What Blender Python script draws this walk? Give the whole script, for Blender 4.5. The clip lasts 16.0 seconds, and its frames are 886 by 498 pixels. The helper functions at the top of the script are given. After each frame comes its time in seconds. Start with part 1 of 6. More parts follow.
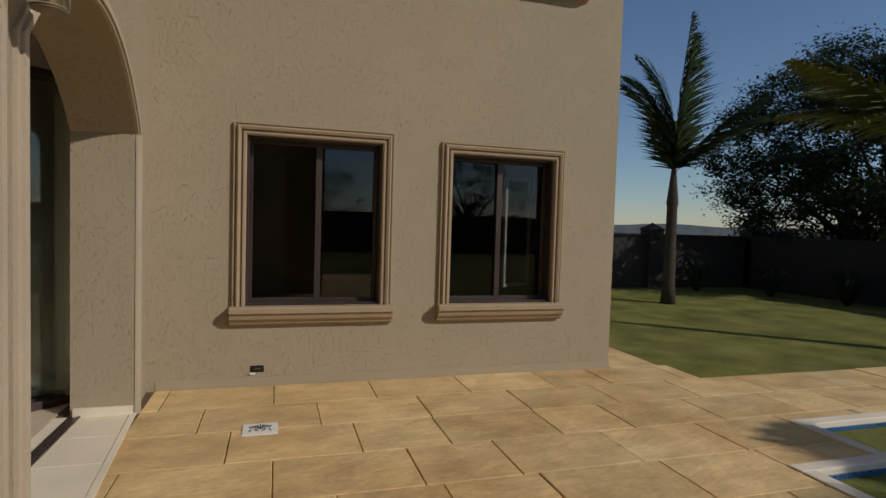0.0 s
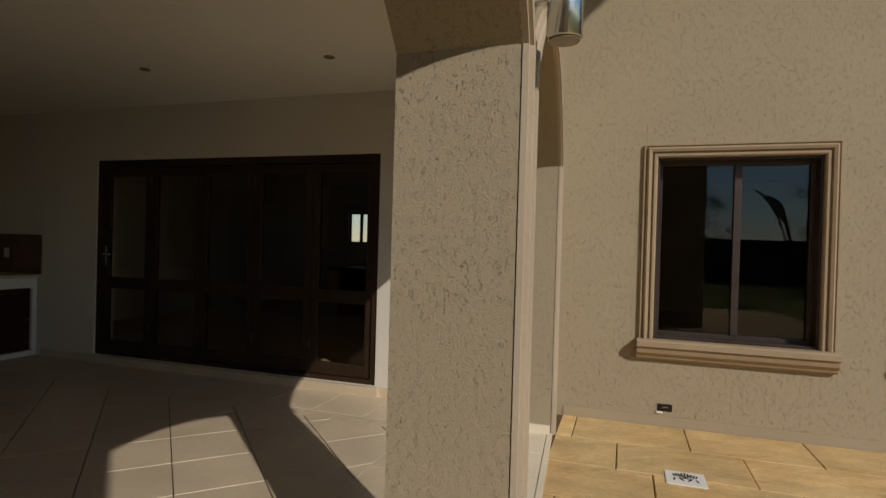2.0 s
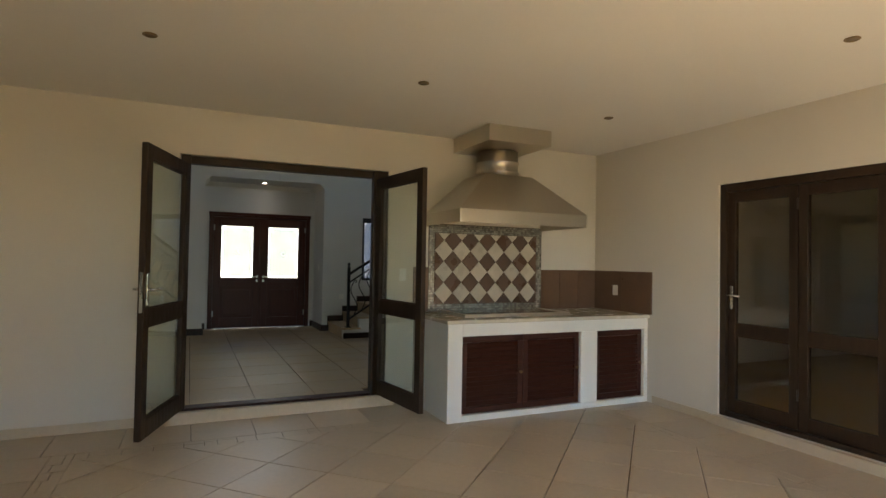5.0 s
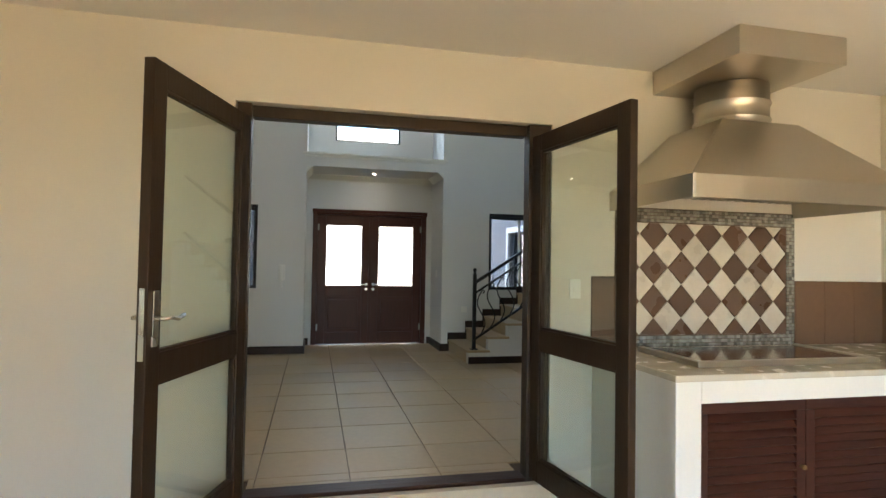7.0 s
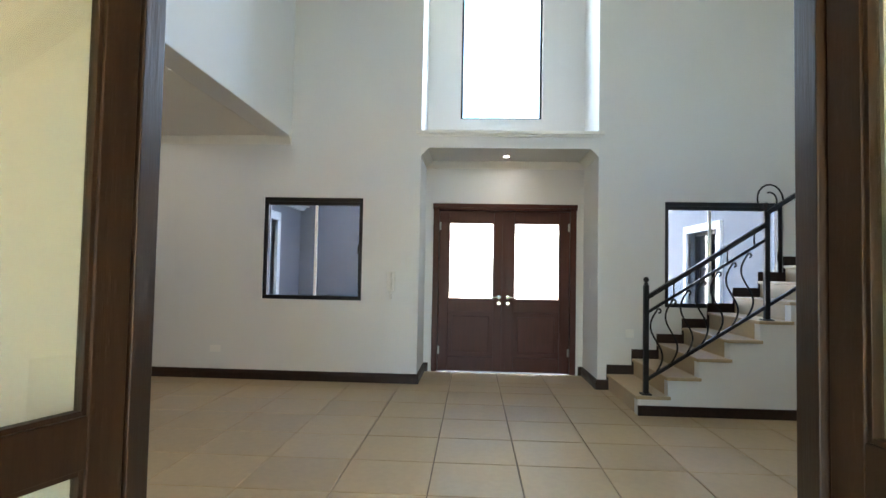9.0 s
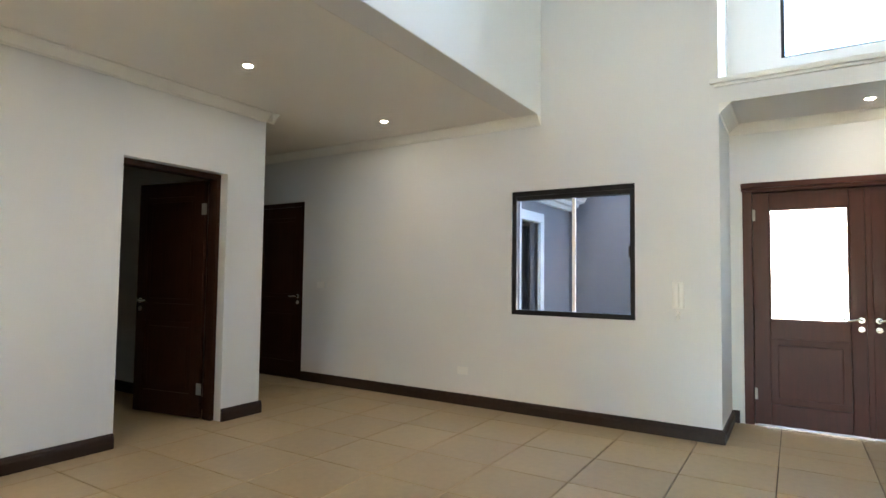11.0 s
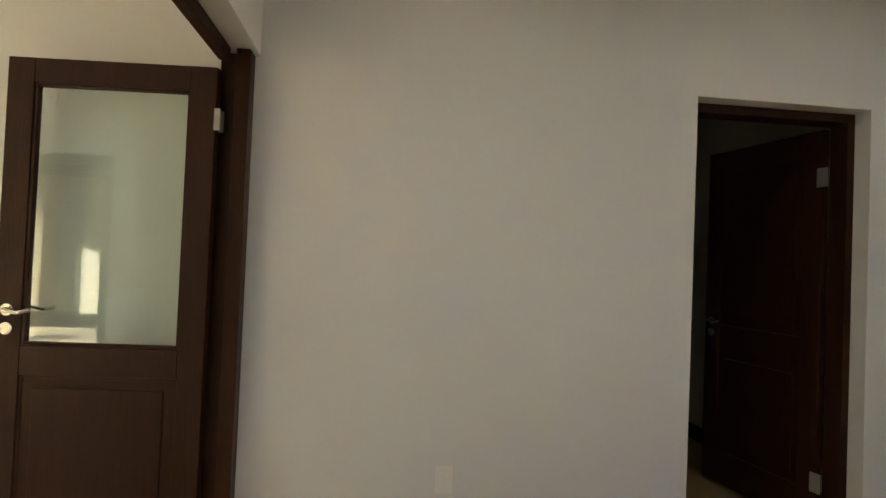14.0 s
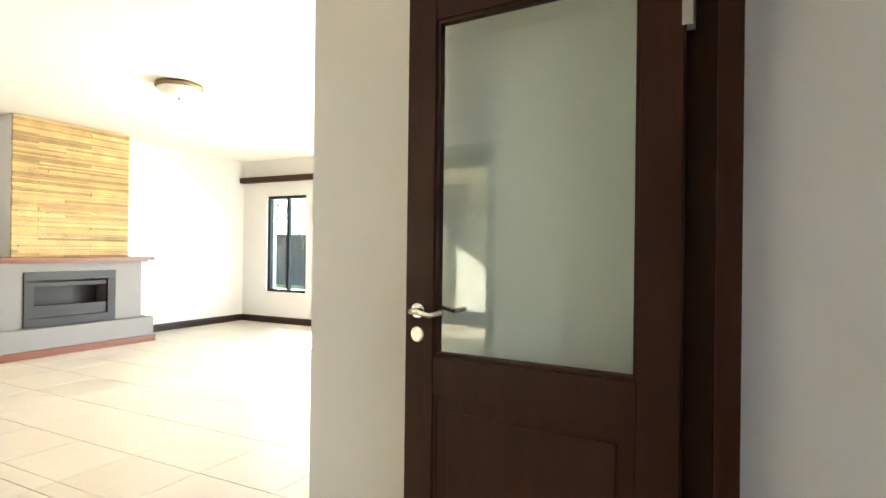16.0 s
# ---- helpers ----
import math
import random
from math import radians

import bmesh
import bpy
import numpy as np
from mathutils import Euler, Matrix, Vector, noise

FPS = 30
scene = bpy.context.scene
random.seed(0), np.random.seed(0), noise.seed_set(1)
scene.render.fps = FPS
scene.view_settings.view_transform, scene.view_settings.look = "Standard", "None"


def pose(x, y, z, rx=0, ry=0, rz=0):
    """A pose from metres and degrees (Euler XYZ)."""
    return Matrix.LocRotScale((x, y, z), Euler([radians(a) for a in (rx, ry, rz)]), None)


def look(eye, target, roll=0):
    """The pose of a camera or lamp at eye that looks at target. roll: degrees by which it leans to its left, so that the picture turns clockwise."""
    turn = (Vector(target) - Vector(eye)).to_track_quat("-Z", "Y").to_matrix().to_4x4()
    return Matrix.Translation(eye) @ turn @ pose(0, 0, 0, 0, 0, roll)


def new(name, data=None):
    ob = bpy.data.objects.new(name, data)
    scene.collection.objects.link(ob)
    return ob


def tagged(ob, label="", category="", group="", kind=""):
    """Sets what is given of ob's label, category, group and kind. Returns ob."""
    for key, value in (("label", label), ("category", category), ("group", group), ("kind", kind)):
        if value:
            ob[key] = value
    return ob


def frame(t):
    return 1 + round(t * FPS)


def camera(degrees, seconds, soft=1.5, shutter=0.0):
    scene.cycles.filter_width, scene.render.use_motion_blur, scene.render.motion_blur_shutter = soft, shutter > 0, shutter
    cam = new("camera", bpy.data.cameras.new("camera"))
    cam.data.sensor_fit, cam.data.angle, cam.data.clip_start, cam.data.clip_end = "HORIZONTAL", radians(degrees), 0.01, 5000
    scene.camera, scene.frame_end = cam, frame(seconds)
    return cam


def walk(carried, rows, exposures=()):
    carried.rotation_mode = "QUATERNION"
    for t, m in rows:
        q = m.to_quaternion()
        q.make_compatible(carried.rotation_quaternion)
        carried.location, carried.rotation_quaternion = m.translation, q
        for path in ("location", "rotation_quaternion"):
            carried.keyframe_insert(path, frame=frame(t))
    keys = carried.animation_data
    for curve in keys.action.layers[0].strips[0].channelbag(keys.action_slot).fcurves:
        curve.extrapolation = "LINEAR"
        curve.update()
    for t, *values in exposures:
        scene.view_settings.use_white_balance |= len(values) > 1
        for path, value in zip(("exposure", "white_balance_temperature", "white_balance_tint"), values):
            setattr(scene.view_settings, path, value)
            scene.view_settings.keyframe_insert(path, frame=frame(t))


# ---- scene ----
cam = camera(77.0, 16.0)
PATH = [
    (0, (1.771, 1.026, 1.371), (2.345, 2.94, 1.284), 1.7),
    (0.5, (1.691, 1.073, 1.442), (1.955, 3.055, 1.371), 1.9),
    (1, (1.586, 1.094, 1.407), (1.561, 3.093, 1.365), 1.7),
    (1.5, (1.472, 1.153, 1.377), (1.143, 3.126, 1.344), 1.8),
    (2, (1.314, 1.239, 1.342), (0.693, 3.14, 1.324), 1.6),
    (2.5, (1.149, 1.293, 1.297), (0.238, 3.074, 1.296), 1.5),
    (3, (0.887, 1.347, 1.3), (-0.271, 2.978, 1.311), 1.5),
    (3.5, (0.621, 1.321, 1.32), (-0.698, 2.824, 1.35), 1.4),
    (4, (0.309, 1.351, 1.339), (-1.228, 2.631, 1.38), 1.1),
    (4.5, (-0.062, 1.377, 1.366), (-1.788, 2.386, 1.409), 1.2),
    (5, (-0.488, 1.397, 1.386), (-2.309, 2.223, 1.433), 1.0),
    (5.2, (-0.677, 1.388, 1.383), (-2.511, 2.184, 1.43), 1.0),
    (7.3, (-2.778, 1.837, 1.392), (-4.738, 2.228, 1.455), 1.0),
    (7.5, (-2.974, 1.903, 1.375), (-4.942, 2.256, 1.444), 1.0),
    (8, (-3.454, 2.041, 1.348), (-5.441, 2.252, 1.424), 0.9),
    (8.2, (-3.643, 2.083, 1.354), (-5.634, 2.25, 1.431), 1.0),
    (10.3, (-5.325, 2.296, 1.362), (-7.172, 1.533, 1.456), 0.8),
    (10.5, (-5.462, 2.231, 1.361), (-7.265, 1.373, 1.456), 0.8),
    (11, (-5.771, 2.085, 1.369), (-7.461, 1.020, 1.467), 0.7),
    (11.5, (-6.075, 1.955, 1.372), (-7.556, 0.618, 1.486), 0.8),
    (12, (-6.276, 1.736, 1.395), (-7.545, 0.195, 1.512), 1.1),
    (12.5, (-6.443, 1.392, 1.388), (-7.475, -0.317, 1.504), 1.2),
    (13, (-6.535, 1.002, 1.350), (-7.344, -0.822, 1.485), 1.2),
    (13.5, (-6.512, 0.600, 1.362), (-7.076, -1.315, 1.483), 1.5),
    (14, (-6.515, 0.335, 1.422), (-6.743, -1.648, 1.466), 2.3),
    (14.5, (-6.335, 0.130, 1.352), (-6.268, -1.868, 1.402), 1.6),
    (15, (-6.164, -0.070, 1.346), (-5.810, -2.038, 1.371), 1.1),
    (15.5, (-6.040, -0.298, 1.346), (-5.404, -2.194, 1.368), 1.2),
    (16, (-5.926, -0.527, 1.354), (-5.019, -2.310, 1.358), 0.7),
]
walk(cam, [(t, look(eye, target, roll)) for t, eye, target, roll in PATH],
     exposures=[(0, -1.13, 6500, 13), (1.0, -1.15, 6750, 12), (1.5, -1.20, 6850, 12), (2.0, -0.95, 6650, 11), (3.0, -0.40, 6450, 10), (3.5, 0.30, 6300, 10), (4.0, 1.40, 6600, 10), (4.5, 1.90, 6600, 11),
                (5.0, 2.25, 6700, 11), (7.5, 3.75, 6300, 11), (8.0, 4.04, 6200, 11), (10.5, 4.65, 6450, 13), (11.5, 5.05, 6550, 12), (12.5, 5.20, 7050, 12), (13.0, 4.70, 7150, 12), (13.5, 4.50, 7200, 12),
                (14.0, 4.10, 7350, 12), (14.5, 4.20, 7100, 11), (15.0, 4.60, 6850, 11), (15.5, 4.75, 6700, 10), (16.0, 4.30, 6500, 11)])

# ---- world, sun and large lights ----
TO_SUN = Vector((1.0, -0.90, 0.87)).normalized()
world = bpy.data.worlds.new("sky")
scene.world = world
world.use_nodes = True
wn = world.node_tree.nodes
sky = wn.new("ShaderNodeTexSky")
sky.sky_type, sky.sun_disc = "NISHITA", False
sky.sun_elevation = math.asin(TO_SUN.z)
sky.sun_rotation = math.atan2(TO_SUN.x, TO_SUN.y)
sky.altitude, sky.air_density, sky.dust_density, sky.ozone_density = 200, 1.05, 0.1, 4.5
world.node_tree.links.new(sky.outputs[0], wn["Background"].inputs[0])
wn["Background"].inputs[1].default_value = 0.15
sun = new("sun", bpy.data.lights.new("sun", "SUN"))
sun.data.energy, sun.data.angle, sun.data.color = 5.0, radians(0.6), (1.0, 0.95, 0.88)
sun.matrix_world = look((0, 0, 30), Vector((0, 0, 30)) - TO_SUN)


def opening_light(x, y, z, w, h, toward, watts, colour=(0.86, 0.93, 1.0)):
    """An added fill lamp at the opening of a window or door, beyond the sky's own light."""
    lamp = new("opening_fill", bpy.data.lights.new("opening_fill", "AREA"))
    lamp.data.shape, lamp.data.size, lamp.data.size_y = "RECTANGLE", w, h
    lamp.data.energy, lamp.data.color = watts, colour
    lamp.data.spread = radians(150)
    lamp.matrix_world = look((x, y, z), (x + toward[0], y + toward[1], z + toward[2]))
    return lamp


# ---- materials ----
def material(name, colour, rough=0.6, metal=0.0, var=0.12, scale=3.0, fine=60.0, bump=0.0, bump_scale=40.0,
             per_object=0.0, stretch=(1, 1, 1), stain=None, spec=0.5, per_island=0.0):
    """Base colour with variation at two scales, roughness variation, bump, and a shade per object."""
    m = bpy.data.materials.new(name)
    m.use_nodes = True
    nt = m.node_tree
    N, L = nt.nodes, nt.links
    b = N["Principled BSDF"]
    tc = N.new("ShaderNodeTexCoord")
    mp = N.new("ShaderNodeMapping")
    geo = N.new("ShaderNodeNewGeometry")
    mp.inputs["Scale"].default_value = stretch
    L.new(geo.outputs["Position"], mp.inputs[0])
    n1 = N.new("ShaderNodeTexNoise")
    n1.inputs["Scale"].default_value, n1.inputs["Detail"].default_value = scale, 2
    n2 = N.new("ShaderNodeTexNoise")
    n2.inputs["Scale"].default_value, n2.inputs["Detail"].default_value = fine, 3
    L.new(mp.outputs[0], n1.inputs[0])
    L.new(mp.outputs[0], n2.inputs[0])
    add = N.new("ShaderNodeMath")
    add.operation = "MULTIPLY_ADD"
    L.new(n2.outputs[0], add.inputs[0])
    add.inputs[1].default_value = 0.5
    L.new(n1.outputs[0], add.inputs[2])
    mr = N.new("ShaderNodeMapRange")
    mr.inputs[1].default_value, mr.inputs[2].default_value = 0.45, 1.05
    mr.inputs[3].default_value, mr.inputs[4].default_value = 1 - var, 1 + var
    L.new(add.outputs[0], mr.inputs[0])
    last = mr.outputs[0]
    if per_object or per_island:
        oi = geo if per_island else N.new("ShaderNodeObjectInfo")
        pr = N.new("ShaderNodeMapRange")
        pr.inputs[3].default_value, pr.inputs[4].default_value = 1 - per_object - per_island, 1 + per_object + per_island
        L.new(oi.outputs["Random Per Island" if per_island else "Random"], pr.inputs[0])
        mu = N.new("ShaderNodeMath")
        mu.operation = "MULTIPLY"
        L.new(last, mu.inputs[0])
        L.new(pr.outputs[0], mu.inputs[1])
        last = mu.outputs[0]
    base = N.new("ShaderNodeRGB")
    base.outputs[0].default_value = (*colour, 1)
    source = base.outputs[0]
    if stain:
        mix = N.new("ShaderNodeMix")
        mix.data_type = "RGBA"
        n3 = N.new("ShaderNodeTexNoise")
        n3.inputs["Scale"].default_value, n3.inputs["Detail"].default_value = stain[3], 5
        L.new(geo.outputs["Position"], n3.inputs[0])
        sr = N.new("ShaderNodeMapRange")
        sr.inputs[1].default_value, sr.inputs[2].default_value = 0.38, 0.86
        L.new(n3.outputs[0], sr.inputs[0])
        L.new(sr.outputs[0], mix.inputs[0])
        L.new(source, mix.inputs[6])
        mix.inputs[7].default_value = (*stain[:3], 1)
        source = mix.outputs[2]
    vm = N.new("ShaderNodeVectorMath")
    vm.operation = "SCALE"
    L.new(source, vm.inputs[0])
    L.new(last, vm.inputs["Scale"])
    L.new(vm.outputs[0], b.inputs["Base Color"])
    rr = N.new("ShaderNodeMapRange")
    rr.inputs[1].default_value, rr.inputs[2].default_value = 0.3, 0.7
    rr.inputs[3].default_value, rr.inputs[4].default_value = max(0.02, rough - 0.08), min(1, rough + 0.08)
    L.new(n1.outputs[0], rr.inputs[0])
    L.new(rr.outputs[0], b.inputs["Roughness"])
    b.inputs["Metallic"].default_value = metal
    b.inputs["Specular IOR Level"].default_value = spec
    if bump:
        n4 = N.new("ShaderNodeTexNoise")
        n4.inputs["Scale"].default_value, n4.inputs["Detail"].default_value = bump_scale, 4
        L.new(mp.outputs[0], n4.inputs[0])
        bp = N.new("ShaderNodeBump")
        bp.inputs["Strength"].default_value, bp.inputs["Distance"].default_value = bump, 0.02
        L.new(n4.outputs[0], bp.inputs["Height"])
        L.new(bp.outputs[0], b.inputs["Normal"])
    return m


def stucco(name, colour):
    """Trowelled mineral plaster: dragged grit leaves short, crooked, mostly upright grooves in patches."""
    m = material(name, colour, 0.9, var=0.045, scale=1.1, fine=90, spec=0.15, stain=(colour[0] * 0.94, colour[1] * 0.93, colour[2] * 0.91, 0.7))
    nt = m.node_tree
    N, L = nt.nodes, nt.links
    geo = N.new("ShaderNodeNewGeometry")
    mp = N.new("ShaderNodeMapping")
    mp.inputs["Scale"].default_value = (1, 1, 0.6)
    L.new(geo.outputs["Position"], mp.inputs[0])

    def cloud(scale, detail, source):
        n = N.new("ShaderNodeTexNoise")
        n.inputs["Scale"].default_value, n.inputs["Detail"].default_value = scale, detail
        L.new(source, n.inputs[0])
        return n.outputs[0]

    def calc(op, a, b):
        n = N.new("ShaderNodeMath")
        n.operation = op
        for k, v in ((0, a), (1, b)):
            if isinstance(v, float):
                n.inputs[k].default_value = v
            else:
                L.new(v, n.inputs[k])
        return n.outputs[0]

    def ramp(v, a, b, c, d):
        n = N.new("ShaderNodeMapRange")
        for k, w in zip((1, 2, 3, 4), (a, b, c, d)):
            n.inputs[k].default_value = w
        L.new(v, n.inputs[0])
        return n.outputs[0]

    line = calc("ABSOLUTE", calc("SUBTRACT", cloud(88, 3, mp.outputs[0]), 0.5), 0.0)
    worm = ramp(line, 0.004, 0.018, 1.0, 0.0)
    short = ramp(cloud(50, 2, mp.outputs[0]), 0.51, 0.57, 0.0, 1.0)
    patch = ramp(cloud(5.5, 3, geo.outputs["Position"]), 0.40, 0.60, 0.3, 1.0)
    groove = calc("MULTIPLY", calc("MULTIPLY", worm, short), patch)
    grit = cloud(170, 4, geo.outputs["Position"])
    height = calc("SUBTRACT", calc("MULTIPLY", grit, 0.35), groove)
    bp = N.new("ShaderNodeBump")
    bp.inputs["Strength"].default_value, bp.inputs["Distance"].default_value = 0.75, 0.010
    L.new(height, bp.inputs["Height"])
    L.new(bp.outputs[0], N["Principled BSDF"].inputs["Normal"])
    # shade inside the grooves, painted into the base colour by depth
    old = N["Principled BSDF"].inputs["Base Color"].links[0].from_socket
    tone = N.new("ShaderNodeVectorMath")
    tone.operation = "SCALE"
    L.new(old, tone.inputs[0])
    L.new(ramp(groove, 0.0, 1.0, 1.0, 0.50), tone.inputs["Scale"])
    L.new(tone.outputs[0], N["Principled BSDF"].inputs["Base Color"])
    return m


def wood(name, colour, along="z", rough=0.38, var=0.3, spec=0.4):
    st = {"z": (9, 9, 0.7), "x": (0.7, 9, 9), "y": (9, 0.7, 9)}[along]
    return material(name, colour, rough, var=var, scale=4, fine=22, bump=0.08, bump_scale=14, stretch=st, spec=spec)


def glass(name, tint=(0.9, 0.95, 0.93), gloss=1.0, rough=0.0):
    m = bpy.data.materials.new(name)
    m.use_nodes = True
    N, L = m.node_tree.nodes, m.node_tree.links
    N.remove(N["Principled BSDF"])
    tr = N.new("ShaderNodeBsdfTransparent")
    tr.inputs[0].default_value = (*tint, 1)
    gl = N.new("ShaderNodeBsdfGlossy")
    gl.inputs["Color"].default_value = (gloss, gloss, gloss, 1)
    gl.inputs["Roughness"].default_value = rough
    lw = N.new("ShaderNodeLayerWeight")
    lw.inputs[0].default_value = 0.5
    power = N.new("ShaderNodeMath")
    power.operation, power.inputs[1].default_value = "POWER", 5.0
    L.new(lw.outputs["Facing"], power.inputs[0])
    fr = N.new("ShaderNodeMapRange")
    fr.inputs[3].default_value, fr.inputs[4].default_value = 0.04, 1.0
    L.new(power.outputs[0], fr.inputs[0])
    mix = N.new("ShaderNodeMixShader")
    L.new(fr.outputs[0], mix.inputs[0])
    L.new(tr.outputs[0], mix.inputs[1])
    L.new(gl.outputs[0], mix.inputs[2])
    L.new(mix.outputs[0], N["Material Output"].inputs[0])
    return m


def glow(name, colour, strength):
    m = bpy.data.materials.new(name)
    m.use_nodes = True
    b = m.node_tree.nodes["Principled BSDF"]
    b.inputs["Base Color"].default_value = (*colour, 1)
    b.inputs["Emission Color"].default_value = (*colour, 1)
    b.inputs["Emission Strength"].default_value = strength
    return m


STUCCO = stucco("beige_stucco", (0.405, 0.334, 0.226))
SMOOTH_OUT = material("beige_smooth_render", (0.50, 0.41, 0.30), 0.85, var=0.08, scale=2, fine=70, bump=0.15, bump_scale=120, spec=0.2)
PLINTH = material("smooth_beige_plinth", (0.395, 0.325, 0.22), 0.88, var=0.06, scale=2, fine=70, bump=0.12, bump_scale=110, spec=0.15)
MOULD = material("ochre_moulding_paint", (0.375, 0.28, 0.175), 0.7, var=0.10, scale=4, fine=50, bump=0.1, bump_scale=90, spec=0.3)
PATIO_WALL = material("cream_wall_paint", (0.68, 0.625, 0.54), 0.8, var=0.035, scale=1.1, fine=120, bump=0.05, bump_scale=220, spec=0.25)
HALL_WALL = material("pale_grey_wall_paint", (0.735, 0.725, 0.70), 0.75, var=0.03, scale=0.9, fine=120, bump=0.05, bump_scale=220, spec=0.3)
CEILING = material("white_ceiling_paint", (0.79, 0.76, 0.70), 0.85, var=0.025, scale=0.8, fine=90, spec=0.2)
WHITE = material("white_painted_plaster", (0.80, 0.78, 0.72), 0.6, var=0.04, scale=2, fine=80, spec=0.4)
PLASTIC = material("white_plastic", (0.82, 0.80, 0.75), 0.35, var=0.02)
DARKWOOD = wood("dark_stained_wood", (0.036, 0.0118, 0.0050), "z", 0.42, 0.25, 0.18)
DARKWOOD_X = wood("dark_stained_wood_x", (0.036, 0.0118, 0.0050), "x", 0.42, 0.25, 0.18)
DARKWOOD_Y = wood("dark_stained_wood_y", (0.036, 0.0118, 0.0050), "y", 0.42, 0.25, 0.18)
MAHOGANY = wood("mahogany_varnish", (0.064, 0.0152, 0.008), "z", 0.42, 0.18, 0.25)
MAHOGANY_Y = wood("mahogany_varnish_y", (0.064, 0.0152, 0.008), "y", 0.42, 0.18, 0.25)
PATIO_DOOR = wood("dark_olive_brown_timber", (0.034, 0.019, 0.010), "z", 0.45, 0.25, 0.28)
SKIRT = wood("dark_skirting_wood", (0.030, 0.015, 0.009), "x", 0.45, 0.3, 0.28)
MANTEL = wood("red_brown_mantel_wood", (0.16, 0.05, 0.025), "y", 0.35)
BLACK = material("black_aluminium", (0.011, 0.010, 0.010), 0.5, metal=0.3, var=0.1)
BRONZE_ALU = material("brown_aluminium", (0.075, 0.054, 0.045), 0.42, metal=0.4, var=0.1)
IRON = material("black_wrought_iron", (0.014, 0.013, 0.013), 0.45, metal=0.6, var=0.2, bump=0.15, bump_scale=70)
STEEL = material("brushed_stainless_steel", (0.60, 0.55, 0.47), 0.33, metal=1.0, var=0.03, scale=0.7, fine=60)
CHROME = material("satin_chrome", (0.66, 0.65, 0.62), 0.22, metal=1.0, var=0.04)
TILE = material("cream_floor_tile", (0.56, 0.455, 0.32), 0.38, var=0.10, scale=2.2, fine=26, per_object=0.05, bump=0.03, bump_scale=30)
HALL_TILE = material("beige_hall_tile", (0.45, 0.33, 0.185), 0.43, spec=0.45, var=0.12, scale=2.0, fine=22, per_object=0.05)
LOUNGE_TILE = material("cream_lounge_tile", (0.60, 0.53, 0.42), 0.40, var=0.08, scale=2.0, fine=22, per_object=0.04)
GROUT = material("brown_grout", (0.105, 0.070, 0.045), 0.95, var=0.15)
PAVER = material("sandstone_paver", (0.68, 0.49, 0.235), 0.88, var=0.24, scale=3.0, fine=24, per_object=0.12, bump=0.6, bump_scale=9, stretch=(1, 1.4, 1), stain=(0.56, 0.33, 0.13, 1.2), spec=0.2)
PALE_PAVER = material("pale_threshold_tile", (0.82, 0.72, 0.55), 0.6, var=0.08, per_object=0.05, bump=0.05)
SOIL = material("paver_joint_sand", (0.13, 0.08, 0.04), 0.95, var=0.2)
BROWN_TILE = material("brown_ceramic_tile", (0.12, 0.066, 0.040), 0.30, var=0.08, scale=6, fine=40, per_object=0.14)
CREAM_TILE = material("cream_ceramic_tile", (0.61, 0.545, 0.44), 0.32, var=0.08, scale=8, fine=40, per_object=0.10)
SPLASH = material("brown_splash_tile", (0.15, 0.085, 0.050), 0.35, var=0.12, scale=3, fine=30, per_object=0.06)
MOSAIC = material("glass_mosaic", (0.40, 0.385, 0.34), 0.14, metal=0.45, var=0.2, scale=40, fine=90, per_island=0.45)
GRANITE = material("beige_granite", (0.60, 0.545, 0.43), 0.22, var=0.07, scale=9, fine=150)
LID = material("polished_steel_lid", (0.42, 0.39, 0.34), 0.13, metal=1.0, var=0.04, scale=2, fine=40)
LOUVRE = wood("louvre_red_brown", (0.050, 0.015, 0.009), "y", 0.45, 0.3, 0.25)
CLEAR = glass("clear_glass")
TINTED = glass("grey_tinted_glass", (0.88, 0.86, 0.82), 1.0)
DARK_GLASS = glass("dark_tinted_glass", (0.5, 0.5, 0.5), 1.1)
HALL_GLASS = glass("hall_window_glass", (0.70, 0.70, 0.72), 0.1)
SEAL = material("clear_plastic_seal", (0.55, 0.66, 0.60), 0.25, var=0.05)
GREENISH = glass("greenish_toughened_glass", (0.955, 0.98, 0.965), 1.2)
FROST_FIELD = glass("etched_glass_field", (0.5, 0.5, 0.5), 0.15, 0.4)
FROST_EDGE = material("etched_glass_pattern", (0.75, 0.76, 0.72), 0.5, var=0.05)
GREY_PAINT = material("grey_fireplace_paint", (0.21, 0.20, 0.19), 0.7, var=0.06, scale=2, fine=60, bump=0.1)
FIREBOX = material("black_firebox_steel", (0.02, 0.02, 0.02), 0.5, metal=0.4, var=0.2)
STONE = material("split_sandstone", (0.52, 0.36, 0.16), 0.9, var=0.24, scale=5, fine=40, per_object=0.42, bump=0.4, bump_scale=35)
LAWN = material("mown_lawn", (0.20, 0.205, 0.05), 0.95, var=0.5, scale=1.6, fine=38, bump=0.8, bump_scale=150, stain=(0.20, 0.175, 0.06, 0.8), spec=0.1)
# near-black base carries the wall's shade; the sun here would light it
GARDEN_WALL = material("garden_wall_painted_shade", (0.030, 0.025, 0.021), 0.95, var=0.15, scale=1.5, fine=40, bump=0.3)
TRUNK = material("palm_trunk_bark", (0.055, 0.042, 0.03), 0.95, var=0.3, scale=8, fine=50, bump=0.8, bump_scale=18, stretch=(1, 1, 4))
FROND = material("palm_leaf", (0.04, 0.06, 0.02), 0.75, var=0.3, scale=3, fine=30, spec=0.15)
FROND_PALE = material("yellow_green_palm_leaf", (0.14, 0.15, 0.035), 0.6, var=0.3, scale=3, fine=30)
